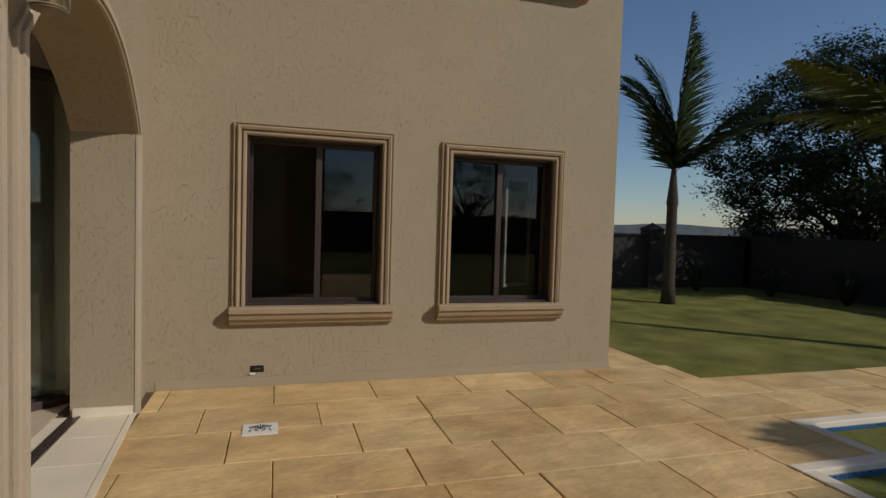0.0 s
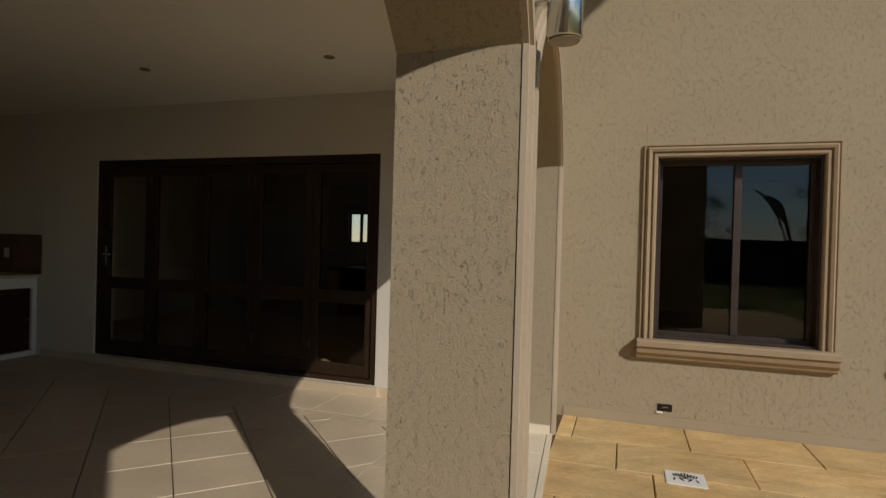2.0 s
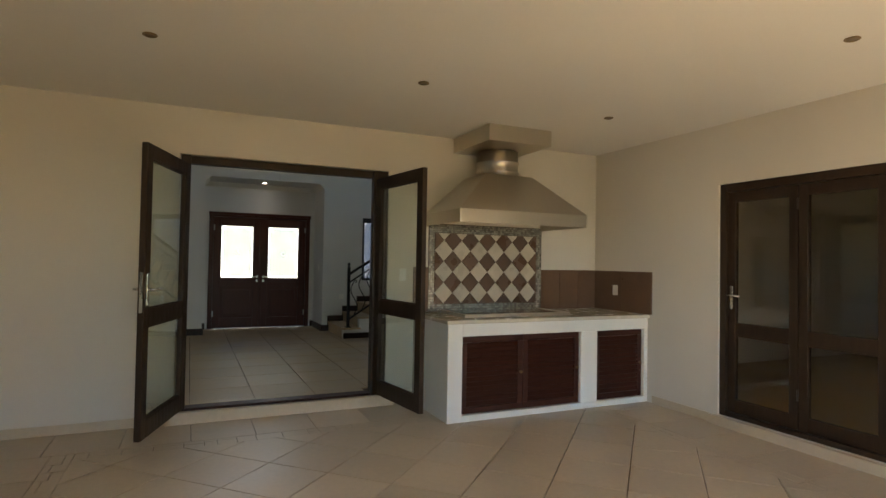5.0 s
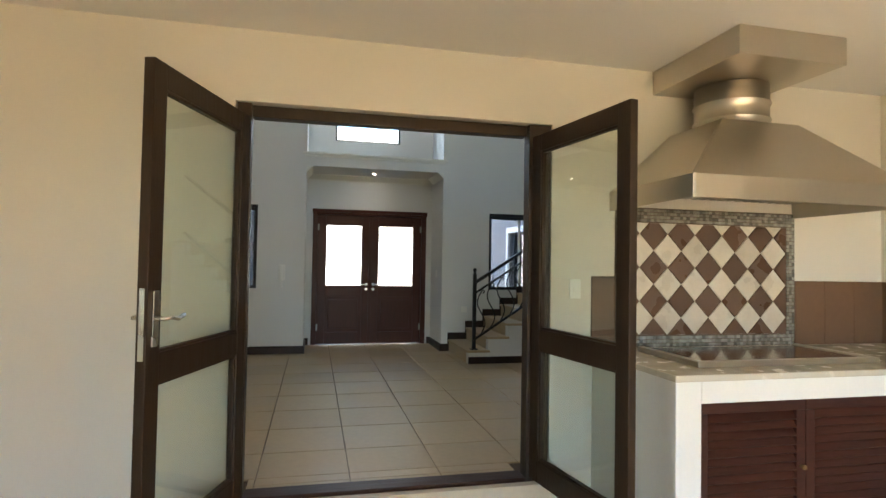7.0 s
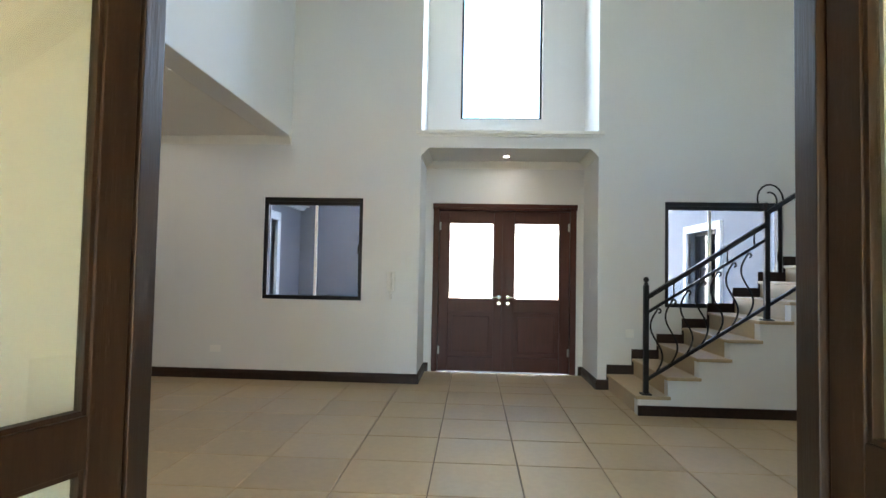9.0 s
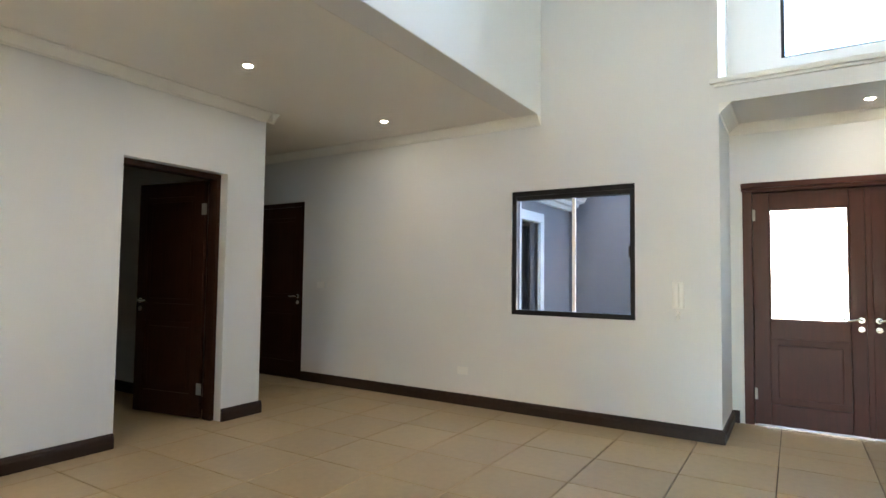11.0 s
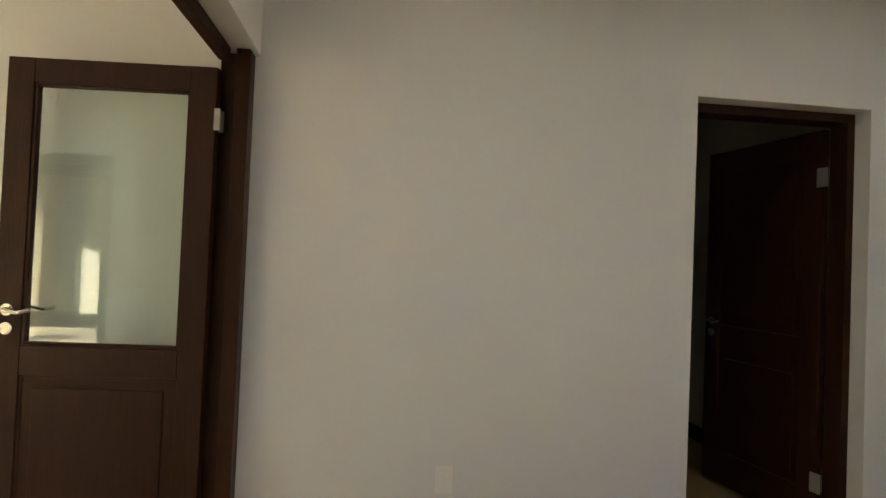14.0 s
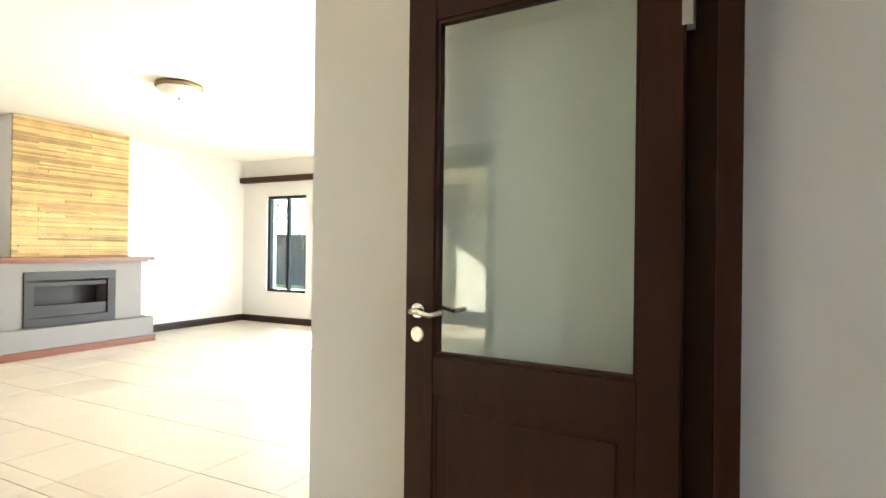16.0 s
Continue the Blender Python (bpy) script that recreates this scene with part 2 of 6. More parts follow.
LEAF = material("dark_green_leaf", (0.022, 0.034, 0.012), 0.9, var=0.4, scale=2, fine=30, spec=0.08)
# the haze of distance is mixed into this blue-grey base colour
HILL = material("hill_painted_haze", (0.12, 0.14, 0.15), 1.0, var=0.2, scale=0.05, fine=0.6, spec=0.0)
WATER = material("pool_water", (0.12, 0.40, 0.33), 0.05, spec=0.25, var=0.2, scale=1, fine=4, bump=0.06, bump_scale=5)
POOL_TILE = material("blue_pool_mosaic", (0.03, 0.10, 0.22), 0.3, var=0.4, scale=12, fine=60)
YARD_WALL = material("pale_lilac_yard_wall", (0.215, 0.212, 0.208), 0.85, var=0.05, scale=1, fine=60)
SPOT_ON = glow("lit_downlight", (1.0, 0.9, 0.74), 14)
SPOT_OFF = material("downlight_glass", (0.25, 0.2, 0.14), 0.2, var=0.1)
LAMP_BOWL = material("white_lamp_bowl", (0.86, 0.85, 0.80), 0.3, var=0.02)
HINGE = material("dull_steel_hinge", (0.42, 0.40, 0.37), 0.45, metal=0.5, var=0.08)
BRASS = material("aged_brass", (0.24, 0.17, 0.08), 0.4, metal=0.8)


# ---- mesh helpers ----
def box_into(bm, x0, y0, z0, x1, y1, z1):
    v = [bm.verts.new((x, y, z)) for z in (z0, z1) for y in (y0, y1) for x in (x0, x1)]
    for f in ((0, 2, 3, 1), (4, 5, 7, 6), (0, 1, 5, 4), (2, 6, 7, 3), (0, 4, 6, 2), (1, 3, 7, 5)):
        bm.faces.new([v[i] for i in f])


def finish(bm, name, mat, smooth=False):
    bmesh.ops.recalc_face_normals(bm, faces=bm.faces)
    me = bpy.data.meshes.new(name)
    bm.to_mesh(me)
    bm.free()
    me.materials.append(mat)
    if smooth:
        me.polygons.foreach_set("use_smooth", [True] * len(me.polygons))
    return me


def part(name, bm, mat, parent=None, label="", smooth=False):
    ob = new(name, finish(bm, name, mat, smooth))
    if parent is not None:
        ob.parent = parent
    return tagged(ob, label)


def boxes(name, spec, mat, parent=None, label="", bevel=0.0, m=None):
    """One mesh of boxes (x0, y0, z0, x1, y1, z1), with bevelled edges."""
    bm = bmesh.new()
    for s in spec:
        box_into(bm, *s)
    if bevel:
        bmesh.ops.bevel(bm, geom=list(bm.edges), offset=bevel, segments=2, affect="EDGES", profile=0.6)
    if m is not None:
        bm.transform(m)
    return part(name, bm, mat, parent, label)


def structure(ob, label, category="wall"):
    return tagged(ob, label, category, kind="structure")


def empty(name, m, label, category, group=""):
    ob = new(name)
    ob.matrix_world = m
    ob.empty_display_size = 0.1
    return tagged(ob, label, category, group)


def prism(name, outline, d0, d1, mat, axis="x", parent=None, label="", bevel=0.0, smooth=False):
    """An outline in the plane across the axis, pushed along the axis from d0 to d1."""
    bm = bmesh.new()
    put = {"x": lambda a, b, d: (d, a, b), "y": lambda a, b, d: (a, d, b), "z": lambda a, b, d: (a, b, d)}[axis]
    lo = [bm.verts.new(put(a, b, d0)) for a, b in outline]
    hi = [bm.verts.new(put(a, b, d1)) for a, b in outline]
    n = len(outline)
    bm.faces.new(lo)
    bm.faces.new(hi[::-1])
    for i in range(n):
        bm.faces.new((lo[i], lo[(i + 1) % n], hi[(i + 1) % n], hi[i]))
    if bevel:
        bmesh.ops.bevel(bm, geom=list(bm.edges), offset=bevel, segments=2, affect="EDGES")
    return part(name, bm, mat, parent, label, smooth)


def tube(name, points, r, mat, parent=None, label="", sides=10, taper=None):
    """A round bar along points."""
    bm = bmesh.new()
    rings = []
    pts = [Vector(p) for p in points]
    for i, p in enumerate(pts):
        d = (pts[min(i + 1, len(pts) - 1)] - pts[max(i - 1, 0)]).normalized()
        a = d.orthogonal().normalized() if not rings else (keep - d * keep.dot(d)).normalized()
        keep = a
        b = d.cross(a)
        rad = r if taper is None else r + (taper - r) * i / (len(pts) - 1)
        rings.append([bm.verts.new(p + (a * math.cos(k * math.tau / sides) + b * math.sin(k * math.tau / sides)) * rad) for k in range(sides)])
    for q, s in zip(rings, rings[1:]):
        for k in range(sides):
            bm.faces.new((q[k], q[(k + 1) % sides], s[(k + 1) % sides], s[k]))
    bm.faces.new(rings[0][::-1])
    bm.faces.new(rings[-1])
    return part(name, bm, mat, parent, label, True)


def turned(name, profile, mat, parent=None, label="", sides=24, m=None, smooth=True):
    """A shape turned round z from (radius, height) pairs."""
    bm = bmesh.new()
    rings = [[bm.verts.new((r * math.cos(k * math.tau / sides), r * math.sin(k * math.tau / sides), z)) for k in range(sides)] for r, z in profile]
    for q, s in zip(rings, rings[1:]):
        for k in range(sides):
            bm.faces.new((q[k], q[(k + 1) % sides], s[(k + 1) % sides], s[k]))
    bm.faces.new(rings[0][::-1])
    bm.faces.new(rings[-1])
    if m is not None:
        bm.transform(m)
    ob = part(name, bm, mat, parent, label)
    if smooth:
        ob.data.polygons.foreach_set("use_smooth", [len(p.vertices) == 4 for p in ob.data.polygons])
    return ob


def wall_boxes(axis, d0, d1, a0, a1, z0, z1, holes=()):
    """Boxes of a wall between d0 and d1 across, a0 to a1 along, with holes (a, b, low, high)."""
    out = []
    cuts = sorted({a0, a1, *[c for h in holes for c in h[:2]]})
    for lo, hi in zip(cuts, cuts[1:]):
        spans = [(z0, z1)]
        for h in holes:
            if h[0] < hi - 1e-6 and h[1] > lo + 1e-6:
                spans = [s for p, q in spans for s in ((p, min(q, h[2])), (max(p, h[3]), q)) if s[1] - s[0] > 1e-4]
        for p, q in spans:
            out.append((lo, d0, p, hi, d1, q) if axis == "x" else (d0, lo, p, d1, hi, q))
    return out


def wall(name, axis, d0, d1, a0, a1, z0, z1, mat, label, holes=()):
    bm = bmesh.new()
    for b in wall_boxes(axis, d0, d1, a0, a1, z0, z1, holes):
        box_into(bm, *b)
    bmesh.ops.remove_doubles(bm, verts=bm.verts, dist=1e-5)
    return structure(part(name, bm, mat), label)


def ring_frame(axis, d0, d1, a0, a1, z0, z1, w):
    """Four bars round an opening: the boxes of a frame of width w."""
    bars = [(a0, a1, z1 - w, z1), (a0, a1, z0, z0 + w), (a0, a0 + w, z0 + w, z1 - w), (a1 - w, a1, z0 + w, z1 - w)]
    return [(p, d0, r, q, d1, s) if axis == "x" else (d0, p, r, d1, q, s) for p, q, r, s in bars]


# added fill lamps outside the tall upper window and the lounge's garden doors
opening_light(-11.75, 2.54, 4.33, 1.04, 1.95, (1, 0, -0.1), 4.5)
opening_light(-2.55, -7.93, 1.2, 2.6, 2.1, (0, 1, 0), 20, (0.97, 0.97, 0.97))

# ---- plan ----
H = 0.10                 # floor of the house above the patio
XB = -5.66               # patio face of the wall behind the grill
XH = -5.98               # hall face of that wall
YF = 5.69                # patio face of the folding doors' wall
YS = 0.02                # patio face of the lounge side
ZC = 2.66                # patio ceiling
YW = 5.80                # outer wall with the two windows
XF = -10.62              # hall face of the front wall
YO = -2.10               # hall face of the passage wall
ZL = 2.88                # low ceiling of the hall
ZT = 5.6                 # high ceiling of the hall

# ---- large structure: outside ----
ground = structure(boxes("ground", [(-60, -80, -0.30, 120, 120, -0.06)], LAWN), "mown green lawn with dry yellowish patches", "ground")
w1_holes = [(1.535, 2.635, 0.665, 2.045), (3.265, 4.275, 0.665, 2.005)]
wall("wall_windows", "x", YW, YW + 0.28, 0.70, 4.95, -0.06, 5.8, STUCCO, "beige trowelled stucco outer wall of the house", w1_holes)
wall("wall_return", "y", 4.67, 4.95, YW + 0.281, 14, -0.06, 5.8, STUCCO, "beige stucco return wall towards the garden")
structure(boxes("plinth_line", [(0.88, YW - 0.006, -0.05, 4.954, YW - 0.001, 0.075)], PLINTH), "smooth painted plinth band of the outer wall", "plinth")


def arch_z(y, y0, y1, spring, rise):
    half, mid = (y1 - y0) / 2, (y0 + y1) / 2
    radius = (half * half + rise * rise) / (2 * rise)
    return spring + math.sqrt(radius * radius - (y - mid) ** 2) - (radius - rise)


def skew(y):
    """West face of the arcade at y."""
    return 0.63 - (y - 2.82) * 0.07


def arcade_wall():
    """The arcade: two piers, end pier and two arched openings in one thick wall."""
    bm = bmesh.new()
    bays = [(0.25, 2.82, 1.92, 0.54), (3.09, 5.28, 1.92, 0.46)]
    top, thick = 5.6, 0.39

    def column(y0, za, y1, zb):
        v = []
        for y, z in ((y0, za), (y1, zb)):
            x = skew(y)
            v.append([bm.verts.new(p) for p in ((x, y, z), (x + thick, y, z), (x + thick, y, top), (x, y, top))])
        p, q = v
        for i in range(4):
            bm.faces.new((p[i], p[(i + 1) % 4], q[(i + 1) % 4], q[i]))
        bm.faces.new(p[::-1])
        bm.faces.new(q)
    column(-0.30, -0.05, 0.25, -0.05)
    column(2.82, -0.05, 3.09, -0.05)
    column(5.28, -0.05, YW + 0.25, -0.05)
    for y0, y1, spring, rise in bays:
        n = 28
        ys = [y0 + (y1 - y0) * (0.5 - 0.5 * math.cos(math.pi * i / n)) for i in range(n + 1)]
        for a, b in zip(ys, ys[1:]):
            column(a, arch_z(a, y0, y1, spring, rise), b, arch_z(b, y0, y1, spring, rise))
    bmesh.ops.remove_doubles(bm, verts=bm.verts, dist=1e-4)
    ob = part("wall_arcade", bm, STUCCO)
    structure(ob, "beige stucco arcade wall with two arched openings")
    # flat moulding that follows pier edges and arches, a little proud of the outer face
    for y0, y1, spring, rise in bays:
        bm = bmesh.new()
        path = [(y0, -0.04)] + [(y0 + (y1 - y0) * (0.5 - 0.5 * math.cos(math.pi * i / 30)),) for i in range(31)] + [(y1, -0.04)]
        pts = [p if len(p) == 2 else (p[0], arch_z(p[0], y0, y1, spring, rise)) for p in path]
        mid = (y0 + y1) / 2
        for (w0, w1, proud) in ((0.0, 0.075, 0.022), (0.018, 0.05, 0.034)):
            prev = None
            for i, (y, z) in enumerate(pts):
                if z <= spring + 0.08:
                    d = Vector((-1 if y < mid else 1, 0))
                else:
                    d = Vector((y - mid, (z - spring) * 2.2)).normalized()
                x = skew(y) + thick
                ring = []
                for w, o in ((w0, 0), (w1, 0), (w1, proud), (w0, proud)):
                    ring.append(bm.verts.new((x + o - 0.004, y + d.x * w, z + d.y * w)))
                if prev:
                    for k in range(4):
                        bm.faces.new((prev[k], prev[(k + 1) % 4], ring[(k + 1) % 4], ring[k]))
                prev = ring
        structure(part("trim", bm, SMOOTH_OUT), "narrow painted plaster moulding round an arch", "moulding")


arcade_wall()


def outer_window(name, x0, x1, z0, z1, open_sash):
    """Brown sliding window deep in its reveal, with a moulded plaster surround and a sill."""
    e = structure(empty(name, pose(0, 0, 0), "", "window"), "brown aluminium sliding window with moulded ochre plaster surround", "window")
    y = YW
    prof = [(0.0, 0.0), (0.0, 0.035), (0.012, 0.045), (0.030, 0.045), (0.038, 0.02), (0.046, 0.02), (0.052, 0.05), (0.075, 0.06), (0.088, 0.05), (0.094, 0.022), (0.102, 0.022), (0.106, 0.034), (0.118, 0.034), (0.118, 0.0)]
    prof = [(w * 0.84, d * 0.84) for w, d in prof]
    bm = bmesh.new()
    corners = [(x0, z0 - 0.0), (x0, z1), (x1, z1), (x1, z0)]
    outs = [(-1, 0), (-1, 1), (1, 1), (1, 0)]
    prev = None
    for (cx, cz), (ox, oz) in zip(corners, outs):
        ring = [bm.verts.new((cx + ox * w, y - d + 0.001, cz + oz * w)) for w, d in prof]
        if prev:
            for k in range(len(prof) - 1):
                bm.faces.new((prev[k], prev[k + 1], ring[k + 1], ring[k]))
        prev = ring
    part("surround", bm, MOULD, e)
    sill = [(y + 0.1, z0), (y - 0.10, z0), (y - 0.115, z0 - 0.012), (y - 0.115, z0 - 0.05), (y - 0.095, z0 - 0.058), (y - 0.095, z0 - 0.068), (y - 0.085, z0 - 0.10), (y - 0.055, z0 - 0.125), (y - 0.05, z0 - 0.14), (y - 0.03, z0 - 0.155), (y, z0 - 0.155), (y + 0.1, z0 - 0.03)]
    prism("sill", sill, x0 - 0.115, x1 + 0.105, MOULD, "x", e)
    yf = y + 0.13
    boxes("reveal_lining", ring_frame("x", y + 0.015, yf - 0.001, x0 + 0.001, x1 - 0.001, z0 + 0.001, z1 - 0.001, 0.016), BRONZE_ALU, e, "brown aluminium lining of the reveal", 0.002)
    boxes("window_frame", ring_frame("x", yf, yf + 0.07, x0, x1, z0, z1, 0.045), BRONZE_ALU, e, bevel=0.003)
    mid = x0 + (x1 - x0) * (0.51 if open_sash else 0.525)
    boxes("mullion", [(mid - 0.025, yf - 0.005, z0 + 0.045, mid + 0.025, yf + 0.05, z1 - 0.045)], BRONZE_ALU, e, bevel=0.003)
    for a, b in ((x0 + 0.045, mid - 0.025), (mid + 0.025, x1 - 0.045)):
        p = boxes("pane", [(a, yf + 0.03, z0 + 0.045, b, yf + 0.036, z1 - 0.045)], DARK_GLASS, e)
        p.visible_shadow = False
    return e


outer_window("window_1", 1.535, 2.635, 0.665, 2.045, False)
w2 = outer_window("window_2", 3.265, 4.275, 0.665, 2.005, True)
# opened casement inside the second window
boxes("inner_sash", ring_frame("x", 0, 0.035, 0, 0.42, 0.78, 1.86, 0.028), WHITE, w2, "pale open inner sash", 0.003, pose(3.90, YW + 0.24, 0, 0, 0, 28))
# upper window sill seen above the second window
e = empty("upper_window_sill", pose(0, 0, 0), "moulded ochre plaster sill of an upper window", "window sill")
prism("sill", [(YW + 0.02, 3.62), (YW - 0.14, 3.62), (YW - 0.14, 3.57), (YW - 0.08, 3.53), (YW, 3.50)], 3.1, 4.55, MOULD, "x", e)

# ---- patio structure ----
structure(boxes("floor", [(XB - 0.3, YS - 0.3, -0.28, 0.62, YF + 0.3, -0.012)], GROUT), "brown grout bed of the patio floor", "floor")
fold_hole = [(-4.00, -0.735, H - 0.02, 2.12)]
wall("wall_folding_doors", "x", YF, YF + 0.24, XB - 0.32, 0.60, -0.05, ZC + 0.6, PATIO_WALL, "cream painted patio wall with wide door opening", fold_hole)
grill_holes = [(1.30, 3.15, H - 0.02, 2.265)]
hall_holes = [(1.05, 3.15, H - 0.02, 2.265), (YO, 0.45, H - 0.02, 2.265)]
wall("wall_grill", "y", XH + 0.16, XB, YS - 0.02, YF - 0.001, -0.05, ZC + 0.6, PATIO_WALL, "cream painted patio wall behind the grill", grill_holes)
wall("wall_hall_east", "y", XH, XH + 0.158, YO, YF + 0.6, -0.05, ZT + 0.2, HALL_WALL, "pale grey hall wall with two door openings", hall_holes)
LX0, LX1 = -4.25, -1.15  # glazed doors between patio and lounge
wall("wall_lounge_north", "x", YS - 0.24, YS, XB + 0.0, 1.9, -0.05, ZC + 0.6, PATIO_WALL, "cream painted wall between patio and lounge", [(LX0, LX1, H - 0.02, 2.12)])
structure(boxes("ceiling", [(XB, YS, ZC, 0.66, YF, ZC + 0.12)], CEILING), "smooth cream painted patio ceiling", "ceiling")
# third box is an unseen overhang added above the terrace to block light
structure(boxes("roof_slab", [(-12.6, -8.2, ZT + 0.2, 0.9, 14, ZT + 0.45), (0.9, YW - 0.3, ZT + 0.2, 5.2, 14, ZT + 0.45), (0.9, 1.5, ZT + 0.2, 4.0, YW - 0.3, ZT + 0.45), (0.9, -8.2, ZT + 0.2, 1.9, 1.5, ZT + 0.45)], CEILING), "plain roof slab closing the house, with an added overhang shading the arcade", "roof")
boxes_step = [(XB + 0.002, 1.24, -0.01, XB + 0.055, 3.22, H - 0.004)]
structure(boxes("threshold_step", boxes_step, TILE), "cream tiled riser under the hall doors", "step")
structure(boxes("threshold_sill", [(-4.06, YF - 0.055, -0.01, -0.69, YF - 0.002, H - 0.022)], TILE, bevel=0.004), "cream tiled riser under the folding doors", "step")
structure(boxes("baseboard", [(XB + 0.001, YS, 0, XB + 0.012, 1.24, 0.075), (-0.69, YF - 0.012, 0, 0.30, YF - 0.001, 0.075), (-4.76, YF - 0.012, 0, -4.06, YF - 0.001, 0.075)], TILE), "cream tile skirting of the patio", "skirting")

# ---- hall structure ----
structure(boxes("floor_hall", [(XF - 1.2, -6.2, -0.2, XH + 0.3, 9.2, H - 0.012)], GROUT), "brown grout bed of the hall floor", "floor")
win_hall = (-0.20, 0.95, 1.016, 2.185)
win_stair = (4.33, 5.60, 1.016, 2.185)
front_holes = [win_hall, win_stair, (1.60, 3.60, H - 0.05, 2.77), (1.60, 3.60, 2.945, ZT), (-3.90, -2.985, H - 0.05, 2.264)]
wall("wall_front", "y", XF - 0.24, XF, -6.2, 9.2, -0.05, ZT + 0.2, HALL_WALL, "pale grey front wall of the hall with recessed entrance", front_holes)
XD = -11.44              # plane of the front door
structure(boxes("wall_recess", [(XD - 0.16, 1.36, -0.05, XF - 0.24, 1.60, ZT + 0.2), (XD - 0.16, 3.60, -0.05, XF - 0.24, 3.84, ZT + 0.2)], HALL_WALL), "pale grey side walls of the entrance recess")
wall("wall_door", "y", XD - 0.16, XD, 1.60, 3.60, -0.05, 2.77, HALL_WALL, "pale grey wall round the front door", [(1.70, 3.51, H - 0.05, 2.235)])
wall("wall_clerestory", "y", XD - 0.16, XD, 1.60, 3.60, 2.945, ZT + 0.2, HALL_WALL, "pale grey wall with a tall upper window", [(2.02, 3.06, 3.33, 5.3)])
structure(boxes("ceiling_recess", [(XD - 0.16, 1.60, 2.77, XF - 0.241, 3.60, 2.945)], HALL_WALL), "soffit and ledge over the entrance recess", "ceiling")
structure(boxes("cornice_ledge", [(XF - 0.01, 1.54, 2.925, XF + 0.035, 3.66, 2.965), (XF - 0.001, 1.57, 2.90, XF + 0.02, 3.63, 2.925)], WHITE, bevel=0.004), "thin white moulded ledge over the entrance", "ledge")
structure(boxes("wall_hall_north", [(XF, 8.9, -0.05, XH, 9.1, ZT + 0.2)], HALL_WALL), "pale grey end wall beyond the stairs")
structure(boxes("ceiling_hall", [(XF, -0.15, ZT, XH, 9.0, ZT + 0.15)], CEILING), "white ceiling of the double-height hall", "ceiling")
structure(boxes("ceiling_low", [(XF, -6.2, ZL, XH, -0.151, ZL + 0.2)], CEILING), "white low ceiling with a rounded bulkhead edge", "ceiling")
structure(boxes("bulkhead", [(XF, -0.15, ZL - 0.002, XH, 0.10, ZT)], HALL_WALL, bevel=0.01), "pale grey bulkhead wall above the low ceiling", "wall")
o1 = [(-8.86, -7.965, H - 0.05, 2.24)]
wall("wall_passage", "x", YO - 0.20, YO, -9.26, -5.803, -0.05, ZL, HALL_WALL, "pale grey wall with a doorway to a dark room", o1)
wall("wall_corner", "y", -9.26, -9.06, -6.2, YO - 0.20, -0.05, ZL, HALL_WALL, "pale grey return wall of the side passage")
structure(boxes("wall_passage_end", [(XF, -6.2, -0.05, -5.9, -6.0, ZL)], HALL_WALL), "pale grey end wall of the side passage")
structure(boxes("wall_small_room", [(-7.0, -6.0, -0.05, -6.85, YO - 0.20, ZL)], HALL_WALL), "pale grey side wall of the small dark room")


def cornice(name, runs):
    """Stepped white cove between wall and ceiling: runs of (axis, wall face, side, a0, a1, z)."""
    for axis, d, s, a0, a1, z in runs:
        prof = [(0, 0), (0.085, 0), (0.085, -0.012), (0.070, -0.018), (0.045, -0.045), (0.018, -0.070), (0.012, -0.085), (0, -0.085)]
        line = [(d + s * (p + 0.0005), z - 0.0005 + q) for p, q in prof]
        if s < 0:
            line = line[::-1]
        structure(prism(name, line, a0, a1, WHITE, axis), "white moulded ceiling cornice", "cornice")


cornice("cornice", [("x", YO, 1, -9.345, XH, ZL), ("y", -9.26, -1, -6.0, YO + 0.085, ZL), ("y", XF, 1, -6.0, 0.095, ZL),
                    ("y", XD, 1, 1.6, 3.6, 2.77), ("x", 1.60, 1, XD + 0.086, XF + 0.004, 2.77), ("x", 3.60, -1, XD + 0.086, XF + 0.004, 2.77)])


def skirting(runs):
    """Dark timber skirting with a rounded top: runs of (axis, wall face, side, a0, a1)."""
    for axis, d, s, a0, a1 in runs:
        prof = [(0, 0), (0.022, 0), (0.022, 0.07), (0.017, 0.083), (0.017, 0.092), (0.010, 0.105), (0, 0.108)]
        line = [(d + s * (p + 0.0005), H + q) for p, q in prof]
        structure(prism("baseboard", line, a0, a1, SKIRT, axis), "dark stained timber skirting board", "skirting")


skirting([("x", YO, 1, -7.965, -6.0), ("x", YO, 1, -9.28, -8.86), ("y", -9.26, -1, -5.9, YO + 0.02), ("y", XF, 1, -2.97, 1.62), ("y", XF, 1, 3.58, 3.72),
          ("x", 1.60, 1, XD, XF + 0.02), ("x", 3.60, -1, XD, XF + 0.02), ("y", XD, 1, 1.6, 1.66), ("y", XD, 1, 3.54, 3.6),
          ("y", XH, -1, 0.5, 1.04), ("y", XH, -1, 3.2, 8.9), ("y", -9.06, 1, -5.0, -2.31)])

# ---- lounge structure ----
XE, YL, ZLL = 1.565, -7.58, 2.84
structure(boxes("floor_lounge", [(XH + 0.16, YL - 0.3, -0.2, XE + 0.3, YS - 0.24, H - 0.012)], GROUT), "pale grout bed of the lounge floor", "floor")
wall("wall_lounge_stub", "x", YO - 0.34, YO - 0.14, -5.80, -4.48, -0.05, ZLL, HALL_WALL, "cream painted short wall beside the lounge door")
wall("wall_lounge_west", "y", -4.70, -4.48, YL, YO - 0.34, -0.05, ZLL, HALL_WALL, "cream painted west wall of the lounge")
